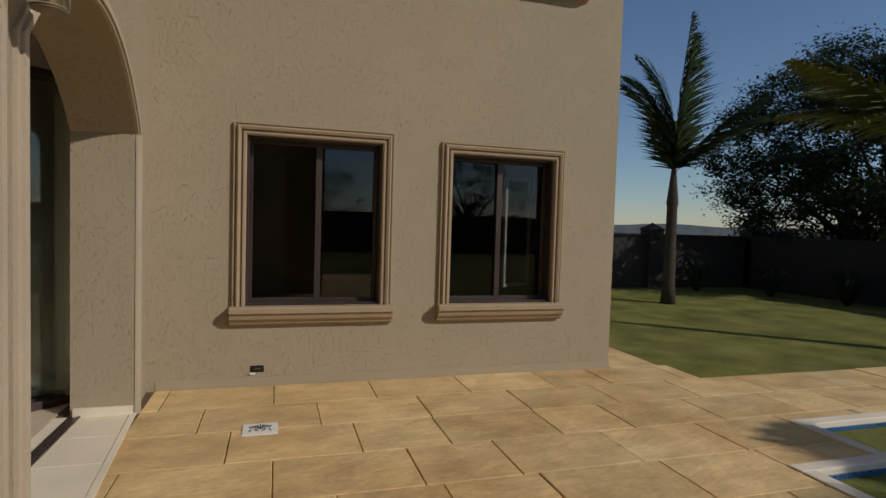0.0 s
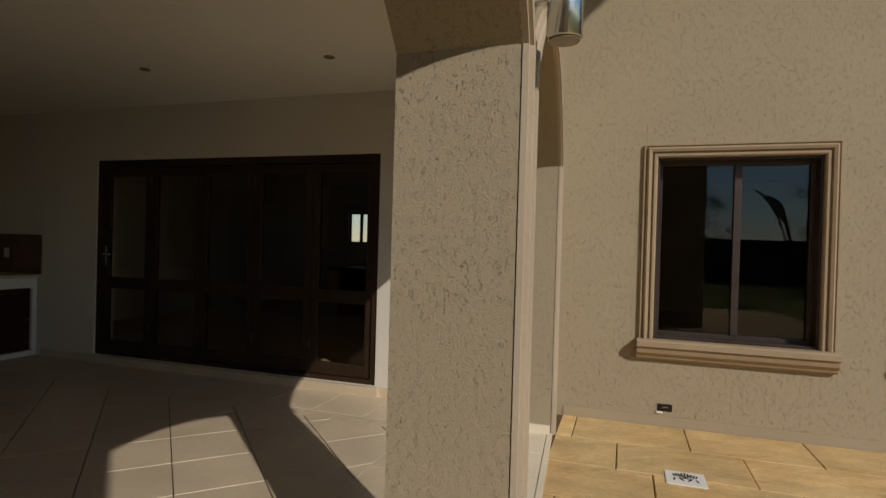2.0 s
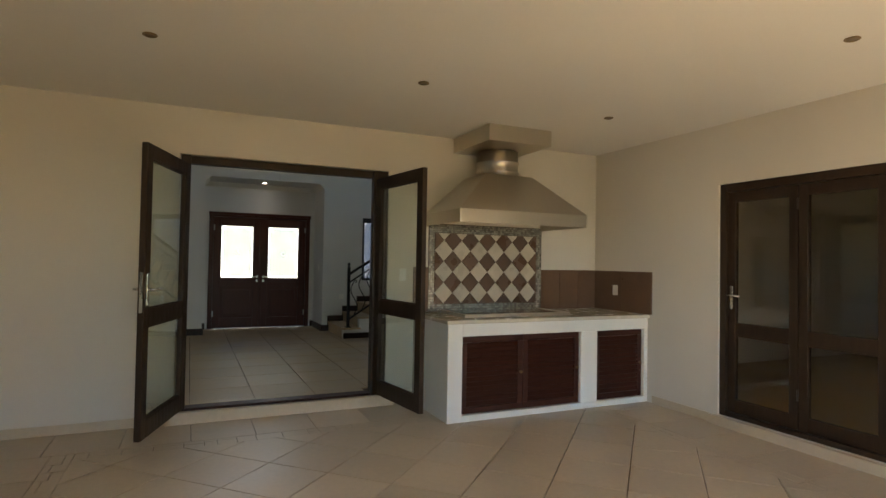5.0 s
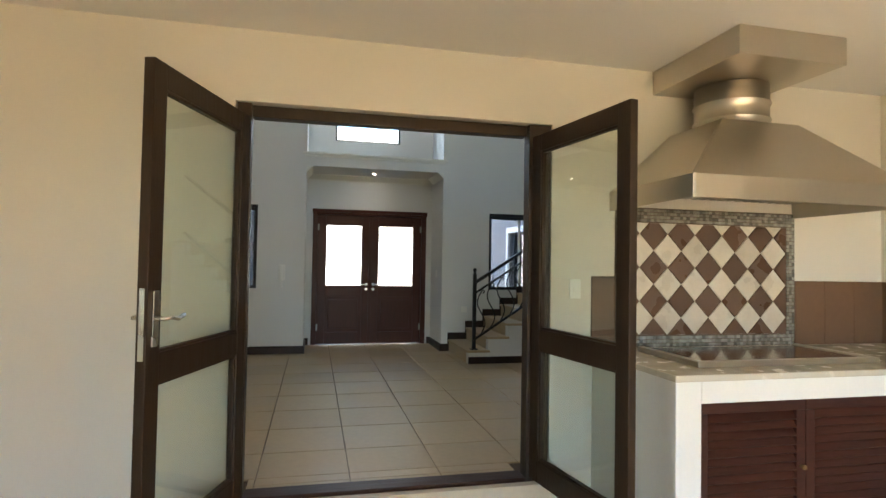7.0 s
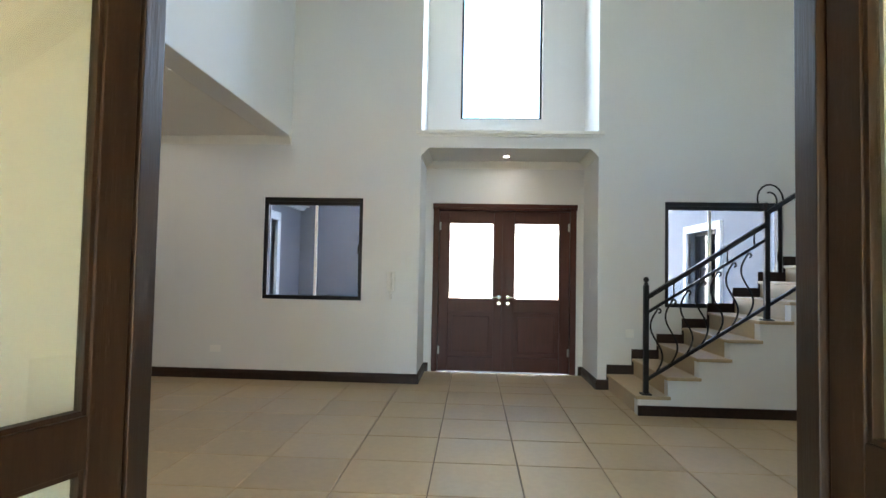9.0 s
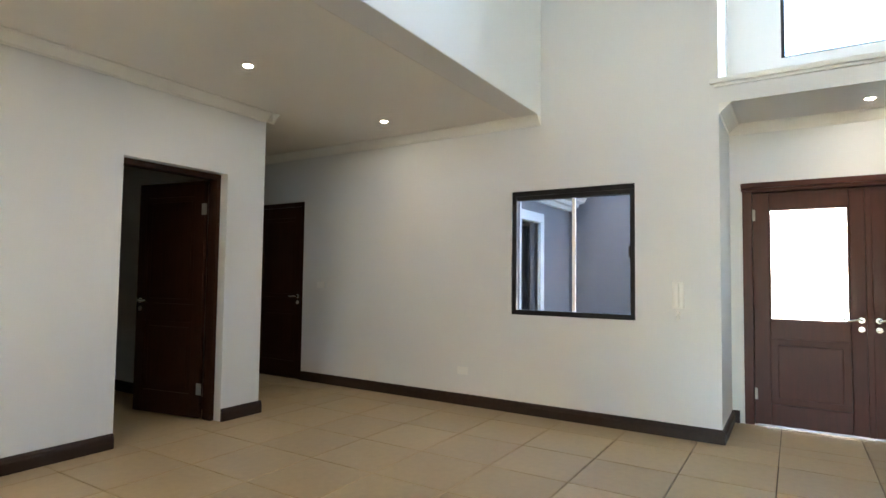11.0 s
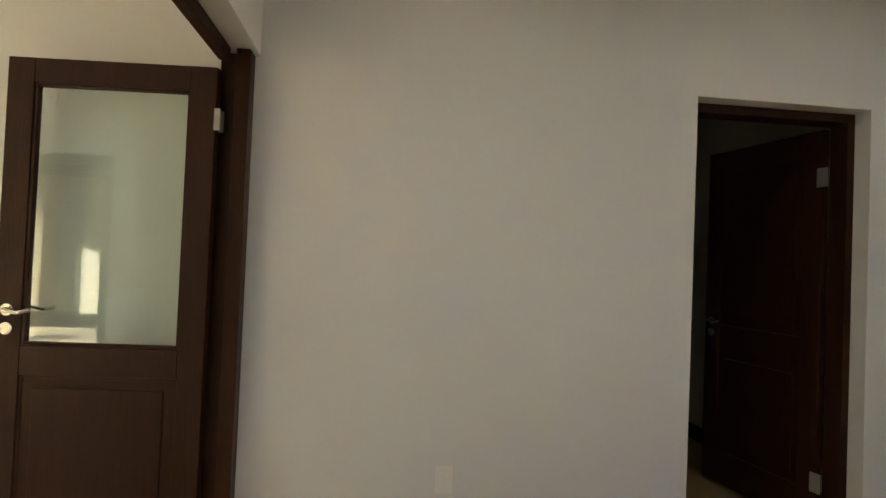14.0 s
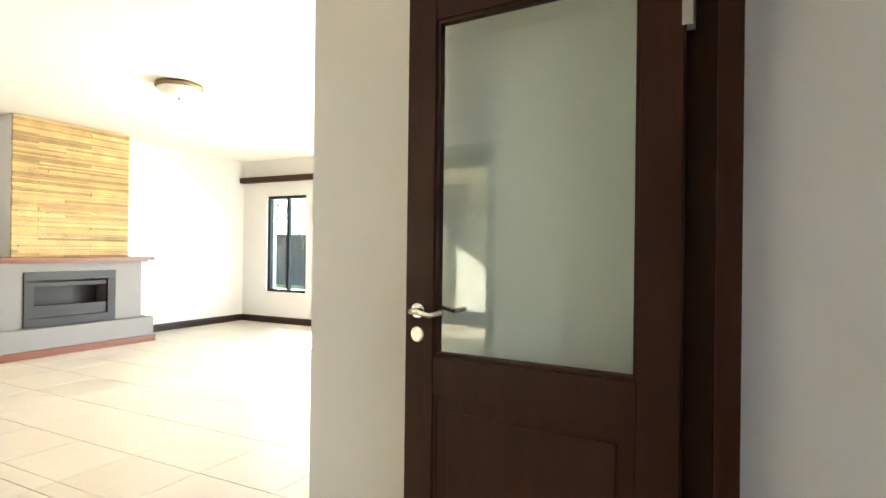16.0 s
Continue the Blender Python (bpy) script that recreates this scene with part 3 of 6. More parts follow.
# second hole is an added, unseen opening that brightens the lounge
lounge_south = [(0.165, 1.025, 0.62, 2.23), (-3.9, -1.2, H, 2.25)]
wall("wall_lounge_south", "x", YL - 0.24, YL, -4.7, XE + 0.24, -0.05, ZLL + 0.3, HALL_WALL, "cream painted south wall of the lounge with windows", lounge_south)
wall("wall_lounge_east", "y", XE, XE + 0.24, YL, YS - 0.24, -0.05, ZLL + 0.3, HALL_WALL, "cream painted east wall of the lounge")
structure(boxes("ceiling_lounge", [(XH + 0.16, YL, ZLL, XE, YS - 0.24, ZLL + 0.12)], CEILING), "white lounge ceiling", "ceiling")
for axis, d, s, a0, a1 in [("x", YL, 1, -4.4, XE), ("y", XE, -1, YL, -5.44), ("x", YO - 0.14, 1, -5.6, -4.48)]:
    skirting([(axis, d, s, a0, a1)])

# unseen wall, its corner placed to cut the sunlight entering the patio
wall("wall_shadow_caster", "x", YS - 0.26, YS - 0.02, 1.905, 2.64, -0.06, 5.8, STUCCO, "unseen beige stucco wall added to cast the patio's shadow edge")

# ---- kitchen structure behind the folding doors ----
structure(boxes("floor_kitchen", [(XH, YF + 0.241, -0.2, 4.70, 13.7, H - 0.004), (-4.0, YF + 0.001, -0.2, -0.74, YF + 0.24, H - 0.022)], HALL_TILE), "beige tiled kitchen floor", "floor")
wall("wall_kitchen_back", "x", 13.5, 13.7, XH, 4.70, -0.05, 2.8, PATIO_WALL, "cream painted back wall of the kitchen", [(-5.15, -4.50, 1.30, 2.05)])
structure(boxes("wall_kitchen_side", [(XH + 0.16, YF + 0.25, -0.05, XH + 0.3, 13.5, 2.8)], PATIO_WALL), "cream painted side walls of the kitchen")
structure(boxes("ceiling_kitchen", [(XH, YF + 0.3, 2.7, 4.70, 13.7, 2.85)], CEILING), "white kitchen ceiling", "ceiling")

# ---- doors ----
def lever_handle(parent, x, y, z, side, reach, mat=CHROME, plate=True):
    """Lever on a plate; side: +1 or -1 across the leaf, reach: sign of the lever along the leaf."""
    if plate:
        h = boxes("handle_plate", [(x - 0.02, min(y, y + side * 0.008), z - 0.11, x + 0.02, max(y, y + side * 0.008), z + 0.11)], mat, parent, "satin chrome handle plate", 0.003)
    else:
        h = turned("rosette", [(0.026, 0), (0.026, 0.006), (0.022, 0.009)], mat, parent, "round chrome rosette", m=pose(x, y, z, -90 * side))
        turned("key_rosette", [(0.026, 0), (0.026, 0.006), (0.022, 0.009)], mat, parent, m=pose(x, y, z - 0.075, -90 * side))
    pts = [(x, y, z), (x, y + side * 0.045, z), (x + reach * 0.03, y + side * 0.055, z + 0.004), (x + reach * 0.075, y + side * 0.055, z - 0.006), (x + reach * 0.12, y + side * 0.053, z + 0.006)]
    tube("lever", pts, 0.009, mat, parent, "curved chrome lever")


def leaf_boxes(w, t, h, stile, rails):
    """Stiles and rails of a leaf that lies along x from the hinge; rails: (low, high)."""
    out = [(0, -t / 2, 0, stile, t / 2, h), (w - stile, -t / 2, 0, w, t / 2, h)]
    return out + [(stile, -t / 2 + 0.001, lo, w - stile, t / 2 - 0.001, hi) for lo, hi in rails]


def glazed_leaf(name, m, w, h, wood_mat, label, glass_mat, lower="glass", handle=(1, -1), plate=True, hinges=False, st=0.105):
    """A leaf with a tall pane above and a pane or a panel below."""
    e = empty(name, m, label, "door")
    t = 0.044
    rails = [(0, 0.13), (0.78, 0.90), (h - 0.10, h)]
    boxes("leaf_frame", leaf_boxes(w, t, h, st, rails), wood_mat, e, bevel=0.004)
    bead = []
    for lo, hi in ((0.13, 0.78), (0.90, h - 0.10)):
        bead += [(st, -0.014, lo, st + 0.012, 0.014, hi), (w - st - 0.012, -0.014, lo, w - st, 0.014, hi),
                 (st + 0.012, -0.014, lo, w - st - 0.012, 0.014, lo + 0.012), (st + 0.012, -0.014, hi - 0.012, w - st - 0.012, 0.014, hi)]
    boxes("glazing_bead", bead, wood_mat, e, bevel=0.002)
    p = boxes("pane", [(st, -0.003, 0.90, w - st, 0.003, h - 0.10)], glass_mat, e)
    p.visible_shadow = False
    if lower == "glass":
        p = boxes("pane", [(st, -0.003, 0.13, w - st, 0.003, 0.78)], glass_mat, e)
        p.visible_shadow = False
    else:
        boxes("panel", [(st, -0.010, 0.13, w - st, 0.010, 0.78)], wood_mat, e)
        boxes("raised_field", [(st + 0.05, -0.017, 0.18, w - st - 0.05, 0.017, 0.73)], wood_mat, e, bevel=0.006)
    if handle:
        for s in (1, -1):
            lever_handle(e, w - 0.05, s * t / 2, 1.04, s, -1, CHROME, plate)
        boxes("lock_face", [(w, -0.011, 0.88, w + 0.002, 0.011, 1.16)], CHROME, e, "steel lock plate")
    if hinges:
        for z in (0.18, h - 0.26):
            boxes("hinge", [(-0.020, -0.0235, z, 0.006, -0.0215, z + 0.09), (-0.020, 0.0215, z, 0.006, 0.0235, z + 0.09)], HINGE, e, "steel butt hinge", 0.001)
    return e


def angle(a, b):
    return math.degrees(math.atan2(b[1] - a[1], b[0] - a[0]))


# double door between patio and hall: fixed frame and two leaves folded back
e = structure(empty("door_frame_patio", pose(0, 0, 0), "", "door frame"), "dark brown timber frame of the hall doors", "door frame")
boxes("frame", [(-5.76, 1.31, H - 0.005, -5.67, 1.385, 2.26), (-5.76, 3.005, H - 0.005, -5.67, 3.148, 2.26), (-5.80, 1.385, 2.195, -5.715, 3.005, 2.26)], PATIO_DOOR, e, bevel=0.004)
boxes("sill", [(-5.80, 1.385, H - 0.02, -5.67, 3.005, H + 0.015)], DARKWOOD_Y, e, bevel=0.004)
for hinge, tip, nm in (((-5.665, 1.36), (-4.79, 1.085), "a"), ((-5.665, 3.045), (-4.80, 3.175), "b")):
    flip = angle(hinge, tip)
    glazed_leaf("glazed_door", pose(hinge[0], hinge[1], H + 0.02, 0, 0, flip), 0.88, 2.06, PATIO_DOOR,
                "open dark brown timber door with two clear panes", CLEAR, "glass", handle=(nm == "a"), st=0.092)

# folding doors: five leaves in one frame
fd = structure(empty("folding_door", pose(0, 0, 0), "", "folding door"), "closed dark brown timber folding doors with five glazed leaves", "folding door")
FX0, FX1, FZ = -4.00, -0.735, 2.12
boxes("frame", [(FX0, YF + 0.02, H - 0.02, FX0 + 0.06, YF + 0.12, FZ), (FX1 - 0.06, YF + 0.02, H - 0.02, FX1, YF + 0.12, FZ), (FX0 + 0.06, YF + 0.02, FZ - 0.07, FX1 - 0.06, YF + 0.12, FZ), (FX0 + 0.06, YF + 0.02, H - 0.02, FX1 - 0.06, YF + 0.12, H + 0.02)], PATIO_DOOR, fd, bevel=0.004)
lw = (FX1 - FX0 - 0.12) / 5
for i in range(5):
    x = FX0 + 0.06 + i * lw
    z0, z1, st = H + 0.025, FZ - 0.075, 0.075
    y0, y1 = YF + 0.045, YF + 0.089
    leaf = boxes("leaf", [(x + 0.004, y0, z0, x + st, y1, z1), (x + lw - st, y0, z0, x + lw - 0.004, y1, z1), (x + st, y0 + 0.001, z0, x + lw - st, y1 - 0.001, z0 + 0.11),
                          (x + st, y0 + 0.001, 0.78, x + lw - st, y1 - 0.001, 0.90), (x + st, y0 + 0.001, z1 - 0.09, x + lw - st, y1 - 0.001, z1)], PATIO_DOOR, fd, bevel=0.004)
    for lo, hi in ((z0 + 0.11, 0.78), (0.90, z1 - 0.09)):
        p = boxes("pane", [(x + st, y0 + 0.018, lo, x + lw - st, y0 + 0.024, hi)], TINTED, leaf)
        p.visible_shadow = False
    if i == 0:
        boxes("handle_plate", [(x + 0.028, y0 - 0.006, 1.02, x + 0.055, y0, 1.22)], CHROME, leaf, "satin chrome handle plate", 0.002)
        tube("lever", [(x + 0.04, y0, 1.14), (x + 0.04, y0 - 0.045, 1.14), (x + 0.06, y0 - 0.05, 1.14), (x + 0.15, y0 - 0.05, 1.135)], 0.008, CHROME, leaf, "chrome lever")
    for z in (0.35, 1.85):
        tube("hinge", [(x + lw, y0 - 0.006, z), (x + lw, y0 - 0.006, z + 0.09)], 0.007, BRONZE_ALU, leaf, sides=8)

# glazed doors between patio and lounge, four leaves
gd = structure(empty("door_lounge_patio", pose(0, 0, 0), "", "glazed door"), "closed dark brown timber glazed doors between patio and lounge", "glazed door")
gy = YS - 0.16
boxes("frame", ring_frame("x", gy, gy + 0.10, LX0, LX1, H - 0.02, 2.12, 0.06), PATIO_DOOR, gd, bevel=0.004)
gw4 = (LX1 - LX0 - 0.12) / 4
for i in range(4):
    x = LX0 + 0.06 + i * gw4
    z0, z1, st = H + 0.045, 2.055, 0.08
    leaf = boxes("leaf", [(x + 0.004, gy + 0.03, z0, x + st, gy + 0.07, z1), (x + gw4 - st, gy + 0.03, z0, x + gw4 - 0.004, gy + 0.07, z1), (x + st, gy + 0.031, z0, x + gw4 - st, gy + 0.069, z0 + 0.12),
                          (x + st, gy + 0.031, 0.80, x + gw4 - st, gy + 0.069, 0.91), (x + st, gy + 0.031, z1 - 0.09, x + gw4 - st, gy + 0.069, z1)], PATIO_DOOR, gd, bevel=0.004)
    for lo, hi in ((z0 + 0.12, 0.80), (0.91, z1 - 0.09)):
        p = boxes("pane", [(x + st, gy + 0.047, lo, x + gw4 - st, gy + 0.053, hi)], CLEAR, leaf)
        p.visible_shadow = False

# frameless glass panels folded against the pier
rail = structure(boxes("glass_track", [(0.455, 3.09, -0.012, 0.475, 5.27, 0.010), (0.475, 3.09, -0.012, 0.505, 5.27, 0.003), (0.505, 3.09, -0.012, 0.525, 5.27, 0.010)], BRONZE_ALU), "dark brown floor track of the glass panels", "track")
rail = structure(boxes("glass_track_upper", [(skew(4.2) - 0.10, 3.0, 2.38, skew(4.2) - 0.01, YF - 0.01, 2.46)], BRONZE_ALU, bevel=0.006), "dark brown upper track of the glass panels", "track")
for i, (ax, ay, bx, by) in enumerate([(0.38, 5.645, -0.05, 5.27), (0.31, 5.66, -0.11, 5.41), (0.24, 5.67, -0.17, 5.53)]):
    e = empty("glass_panel", pose(ax, ay, 0.0, 0, 0, angle((ax, ay), (bx, by))), "folded greenish frameless glass panel on the patio floor", "glass panel", "folded glass panels")
    w = math.hypot(bx - ax, by - ay)
    p = boxes("pane", [(0, -0.005, 0.05, w, 0.005, 2.30)], GREENISH, e)
    p.visible_shadow = False
    boxes("bottom_rail", [(0, -0.014, 0.0, w, 0.014, 0.055)], BRONZE_ALU, e, "dark brown bottom rail", 0.003)
    boxes("top_rail", [(0, -0.014, 2.30, w + 0.03, 0.014, 2.355)], BRONZE_ALU, e, "dark brown top rail", 0.003)
    tube("edge_strip", [(w, 0, 0.05), (w, 0, 2.30)], 0.007, SEAL, e, "clear plastic edge seal", 8)
    turned("roller", [(0.012, 2.355), (0.012, 2.38), (0.022, 2.385), (0.022, 2.405)], BLACK, e, m=pose(w - 0.05, 0, 0))

# front double door
fdoor = structure(empty("door_1", pose(0, 0, 0), "", "front door"), "closed mahogany double front door with etched glass lights", "front door")
FY0, FY1 = 1.70, 3.51
boxes("door_frame", [(XD - 0.11, FY0, H, XD + 0.012, FY0 + 0.075, 2.235), (XD - 0.11, FY1 - 0.075, H, XD + 0.012, FY1, 2.235), (XD - 0.11, FY0 + 0.075, 2.15, XD + 0.012, FY1 - 0.075, 2.235)], MAHOGANY, fdoor, bevel=0.005)
boxes("architrave", [(XD + 0.012, FY0 - 0.01, 2.185, XD + 0.03, FY1 + 0.01, 2.235), (XD + 0.012, FY0 - 0.01, 2.16, XD + 0.022, FY1 + 0.01, 2.183)], MAHOGANY_Y, fdoor, bevel=0.004)
mid = (FY0 + FY1) / 2
for y0, y1, s in ((FY0 + 0.078, mid - 0.002, 1), (mid + 0.002, FY1 - 0.078, -1)):
    z0, z1, t0, t1 = H + 0.012, 2.147, XD - 0.075, XD - 0.027
    st = 0.125
    leaf = boxes("door_leaf", [(t0, y0, z0, t1, y0 + st, z1), (t0, y1 - st, z0, t1, y1, z1), (t0 + 0.001, y0 + st, z0, t1 - 0.001, y1 - st, z0 + 0.18), (t0 + 0.001, y0 + st, 0.86, t1 - 0.001, y1 - st, 1.02), (t0 + 0.001, y0 + st, z1 - 0.15, t1 - 0.001, y1 - st, z1)], MAHOGANY, fdoor, bevel=0.005)
    boxes("panel", [(t0 + 0.012, y0 + st, z0 + 0.18, t1 - 0.018, y1 - st, 0.86)], MAHOGANY, leaf)
    boxes("raised_field", [(t0 + 0.012, y0 + st + 0.055, z0 + 0.235, t1 - 0.006, y1 - st - 0.055, 0.805)], MAHOGANY, leaf, bevel=0.008)
    boxes("bead", ring_frame("y", t1 - 0.03, t1 - 0.006, y0 + st, y1 - st, 1.02, z1 - 0.15, 0.014), MAHOGANY, leaf, bevel=0.003)
    p = boxes("pane", [(t0 + 0.02, y0 + st, 1.02, t0 + 0.026, y1 - st, z1 - 0.15)], CLEAR, leaf)
    p.visible_shadow = False
    # etched border lines and centre rosette
    g0, g1, h0, h1, xx = y0 + st + 0.036, y1 - st - 0.036, 1.06, z1 - 0.19, t0 + 0.0275
    c = 0.035
    outline = [(g0 + c, h0), (g1 - c, h0), (g1 - c, h0 + c), (g1, h0 + c), (g1, h1 - c), (g1 - c, h1 - c), (g1 - c, h1), (g0 + c, h1), (g0 + c, h1 - c), (g0, h1 - c), (g0, h0 + c), (g0 + c, h0 + c)]
    field = prism("etched_field", outline, xx, xx + 0.002, FROST_FIELD, "x", leaf, "etched frosted field with notched corners")
    field.visible_shadow = False
    tube("etched_rosette", [(xx + 0.004, (g0 + g1) / 2 + (0.034 + 0.012 * math.cos(6 * k * math.tau / 48)) * math.cos(k * math.tau / 48), (h0 + h1) / 2 - 0.02 + (0.034 + 0.012 * math.cos(6 * k * math.tau / 48)) * math.sin(k * math.tau / 48)) for k in range(49)], 0.0025, FROST_EDGE, leaf, "etched centre flower", 5)
    hy = (y1 if s > 0 else y0) - s * 0.055
    turned("rosette", [(0.026, 0), (0.026, 0.007), (0.02, 0.010)], CHROME, leaf, "round chrome rosette", m=pose(t1, hy, 1.05, 0, 90, 0))
    turned("key_rosette", [(0.026, 0), (0.026, 0.007), (0.02, 0.010)], CHROME, leaf, m=pose(t1, hy, 0.975, 0, 90, 0))
    tube("lever", [(t1, hy, 1.05), (t1 + 0.045, hy, 1.05), (t1 + 0.052, hy - s * 0.03, 1.055), (t1 + 0.052, hy - s * 0.08, 1.045), (t1 + 0.05, hy - s * 0.13, 1.055)], 0.009, CHROME, leaf, "curved chrome lever")
    for z in (0.32, 1.9):
        yh = y0 if s > 0 else y1
        boxes("hinge", [(t1, yh - 0.022, z, t1 + 0.004, yh + 0.022, z + 0.10)], HINGE, leaf, "steel butt hinge", 0.001)

boxes("door_stop", [(XD - 0.109, FY0 + 0.075, H, XD - 0.077, FY0 + 0.10, 2.15), (XD - 0.109, FY1 - 0.10, H, XD - 0.077, FY1 - 0.075, 2.15), (XD - 0.109, FY0 + 0.10, 2.12, XD - 0.077, FY1 - 0.10, 2.15)], MAHOGANY, fdoor)
boxes("astragal", [(XD - 0.028, mid - 0.022, H + 0.012, XD - 0.012, mid + 0.022, 2.147)], MAHOGANY, fdoor, "cover strip between the leaves", 0.004)

# lounge door: frame, lintel post and one leaf folded back
e = structure(empty("door_frame_lounge", pose(0, 0, 0), "", "door frame"), "dark stained timber frame of the lounge door", "door frame")
boxes("frame", [(-5.960, -2.098, H, -5.903, -2.010, 2.26), (-5.903, -2.098, H, -5.825, -2.075, 2.26), (-5.88, 0.375, H, -5.835, 0.446, 2.26), (-5.88, -2.010, 2.205, -5.835, 0.375, 2.26)], DARKWOOD, e, bevel=0.004)
glazed_leaf("lounge_door", pose(-5.830, -2.048, H + 0.02, 0, 0, angle((-5.830, -2.048), (-5.005, -2.106))), 0.83, 2.06, DARKWOOD,
            "open dark timber door with glass above a panel", CLEAR, "panel", handle=(1, 1), plate=False, hinges=True)

# inner doors: panelled leaf standing open in the doorway, closed one at the passage
def panel_leaf(name, m, w, h, label, flat=False):
    e = empty(name, m, label, "door")
    st = 0.11
    boxes("leaf_frame", leaf_boxes(w, 0.042, h, st, [(0, 0.2), (0.82, 0.98), (h - 0.13, h)]), DARKWOOD, e, bevel=0.004)
    for lo, hi in ((0.2, 0.82), (0.98, h - 0.13)):
        boxes("panel", [(st, -0.010, lo, w - st, 0.010, hi)], DARKWOOD, e)
        boxes("raised_field", [(st + 0.045, -0.016, lo + 0.045, w - st - 0.045, 0.016, hi - 0.045)], DARKWOOD, e, bevel=0.006)
    for s in (1, -1):
        lever_handle(e, w - 0.055, s * 0.021, 1.0, s, -1, CHROME, False)
    for z in (0.2, h - 0.3):
        boxes("hinge", [(-0.03, -0.024, z, 0.03, -0.021, z + 0.10), (-0.03, 0.021, z, 0.03, 0.024, z + 0.10)], HINGE, e, "steel butt hinge", 0.001)
    return e


structure(boxes("door_frame_room", [(-8.86, YO - 0.20, H, -8.82, YO - 0.09, 2.24), (-8.005, YO - 0.20, H, -7.965, YO - 0.09, 2.24), (-8.82, YO - 0.20, 2.195, -8.005, YO - 0.09, 2.24)], DARKWOOD, bevel=0.004), "dark timber door frame in the passage wall", "door frame")
panel_leaf("panel_door", pose(-8.80, YO - 0.20, H + 0.015, 0, 0, -80), 0.79, 2.07, "dark stained panelled door standing open inwards")
structure(boxes("door_frame_passage", [(XF - 0.12, -3.90, H, XF + 0.002, -3.85, 2.264), (XF - 0.12, -3.035, H, XF + 0.002, -2.985, 2.264), (XF - 0.12, -3.85, 2.21, XF + 0.002, -3.035, 2.264)], DARKWOOD, bevel=0.004), "dark timber door frame at the passage", "door frame")
panel_leaf("panel_door", pose(XF - 0.05, -3.85, H + 0.003, 0, 0, 90), 0.81, 2.105, "closed dark stained panelled door of the passage")

structure(boxes("door_backing", [(XF - 0.235, -3.90, 0, XF - 0.14, -2.986, 2.264)], DARKWOOD), "dark closing panel behind the passage door", "door lining")

# ---- hall windows ----
def hall_window(name, y0, y1, z0, z1, split):
    e = structure(empty(name, pose(0, 0, 0), "", "window"), "black framed sliding window in the front wall", "window")
    boxes("window_frame", ring_frame("y", XF - 0.10, XF - 0.02, y0, y1, z0, z1, 0.045), BLACK, e, bevel=0.003)
    boxes("head_track", [(XF - 0.10, y0 + 0.045, z1 - 0.085, XF - 0.03, y1 - 0.045, z1 - 0.045)], BLACK, e, bevel=0.002)
    ym = y0 + (y1 - y0) * split
    boxes("mullion", [(XF - 0.085, ym - 0.014, z0 + 0.045, XF - 0.05, ym + 0.014, z1 - 0.085)], WHITE, e, "pale sash edge", 0.002)
    for a, b in ((y0 + 0.045, ym), (ym, y1 - 0.045)):
        p = boxes("pane", [(XF - 0.07, a, z0 + 0.045, XF - 0.066, b, z1 - 0.085)], HALL_GLASS, e)
        p.visible_shadow = False
    boxes("latch", [(XF - 0.04, y1 - 0.06, (z0 + z1) / 2 - 0.05, XF - 0.012, y1 - 0.03, (z0 + z1) / 2 + 0.05)], BLACK, e, bevel=0.003)
    return e


hall_window("window_3", *win_hall, 0.52)
hall_window("window_4", *win_stair, 0.4)
e = structure(empty("window_5", pose(0, 0, 0), "", "window"), "tall bright clerestory window above the entrance", "window")
boxes("window_frame", ring_frame("y", XD - 0.12, XD - 0.05, 2.02, 3.06, 3.33, 5.3, 0.03), BLACK, e, bevel=0.003)
p = boxes("pane", [(XD - 0.09, 2.05, 3.36, XD - 0.084, 3.03, 5.27)], CLEAR, e)
p.visible_shadow = False

# yard seen through the hall window
wall("yard_wing", "x", -1.3, -1.0, -15, XF - 0.24, -0.05, 4.2, YARD_WALL, "pale lilac-grey yard wall with a window", [(-13.2, -12.1, 0.3, 2.15)])
e = empty("yard_window", pose(0, 0, 0), "dark sliding window with a white plaster surround in the yard", "window")
boxes("surround", ring_frame("x", -1.05, -0.95, -13.33, -11.97, 0.17, 2.28, 0.13), WHITE, e, bevel=0.01)
boxes("window_frame", ring_frame("x", -1.2, -1.12, -13.2, -12.1, 0.3, 2.15, 0.05) + [(-12.68, -1.2, 0.35, -12.62, -1.12, 2.1)], BLACK, e)
boxes("pane", [(-13.15, -1.17, 0.35, -12.68, -1.16, 2.1), (-12.62, -1.17, 0.35, -12.15, -1.16, 2.1)], DARK_GLASS, e)
structure(boxes("yard_back_wall", [(-14.7, -1.0, -0.05, -14.5, 1.58, 4.2)], YARD_WALL), "pale lilac-grey back wall of the small yard", "wall")
wall("yard_wing_north", "x", 6.2, 6.5, -17, XF - 0.24, -0.05, 4.2, YARD_WALL, "pale lilac-grey yard wall beside the stairs", [(-14.9, -13.6, 0.3, 2.15)])
e = empty("yard_window", pose(0, 0, 0), "dark sliding window with a white plaster surround in the yard", "window")
boxes("surround", ring_frame("x", 6.15, 6.25, -15.03, -13.47, 0.17, 2.28, 0.13), WHITE, e, bevel=0.01)
boxes("window_frame", ring_frame("x", 6.32, 6.40, -14.9, -13.6, 0.3, 2.15, 0.05) + [(-14.28, 6.32, 0.35, -14.22, 6.40, 2.1)], BLACK, e)
boxes("pane", [(-14.85, 6.36, 0.35, -14.28, 6.37, 2.1), (-14.22, 6.36, 0.35, -13.65, 6.37, 2.1)], DARK_GLASS, e)
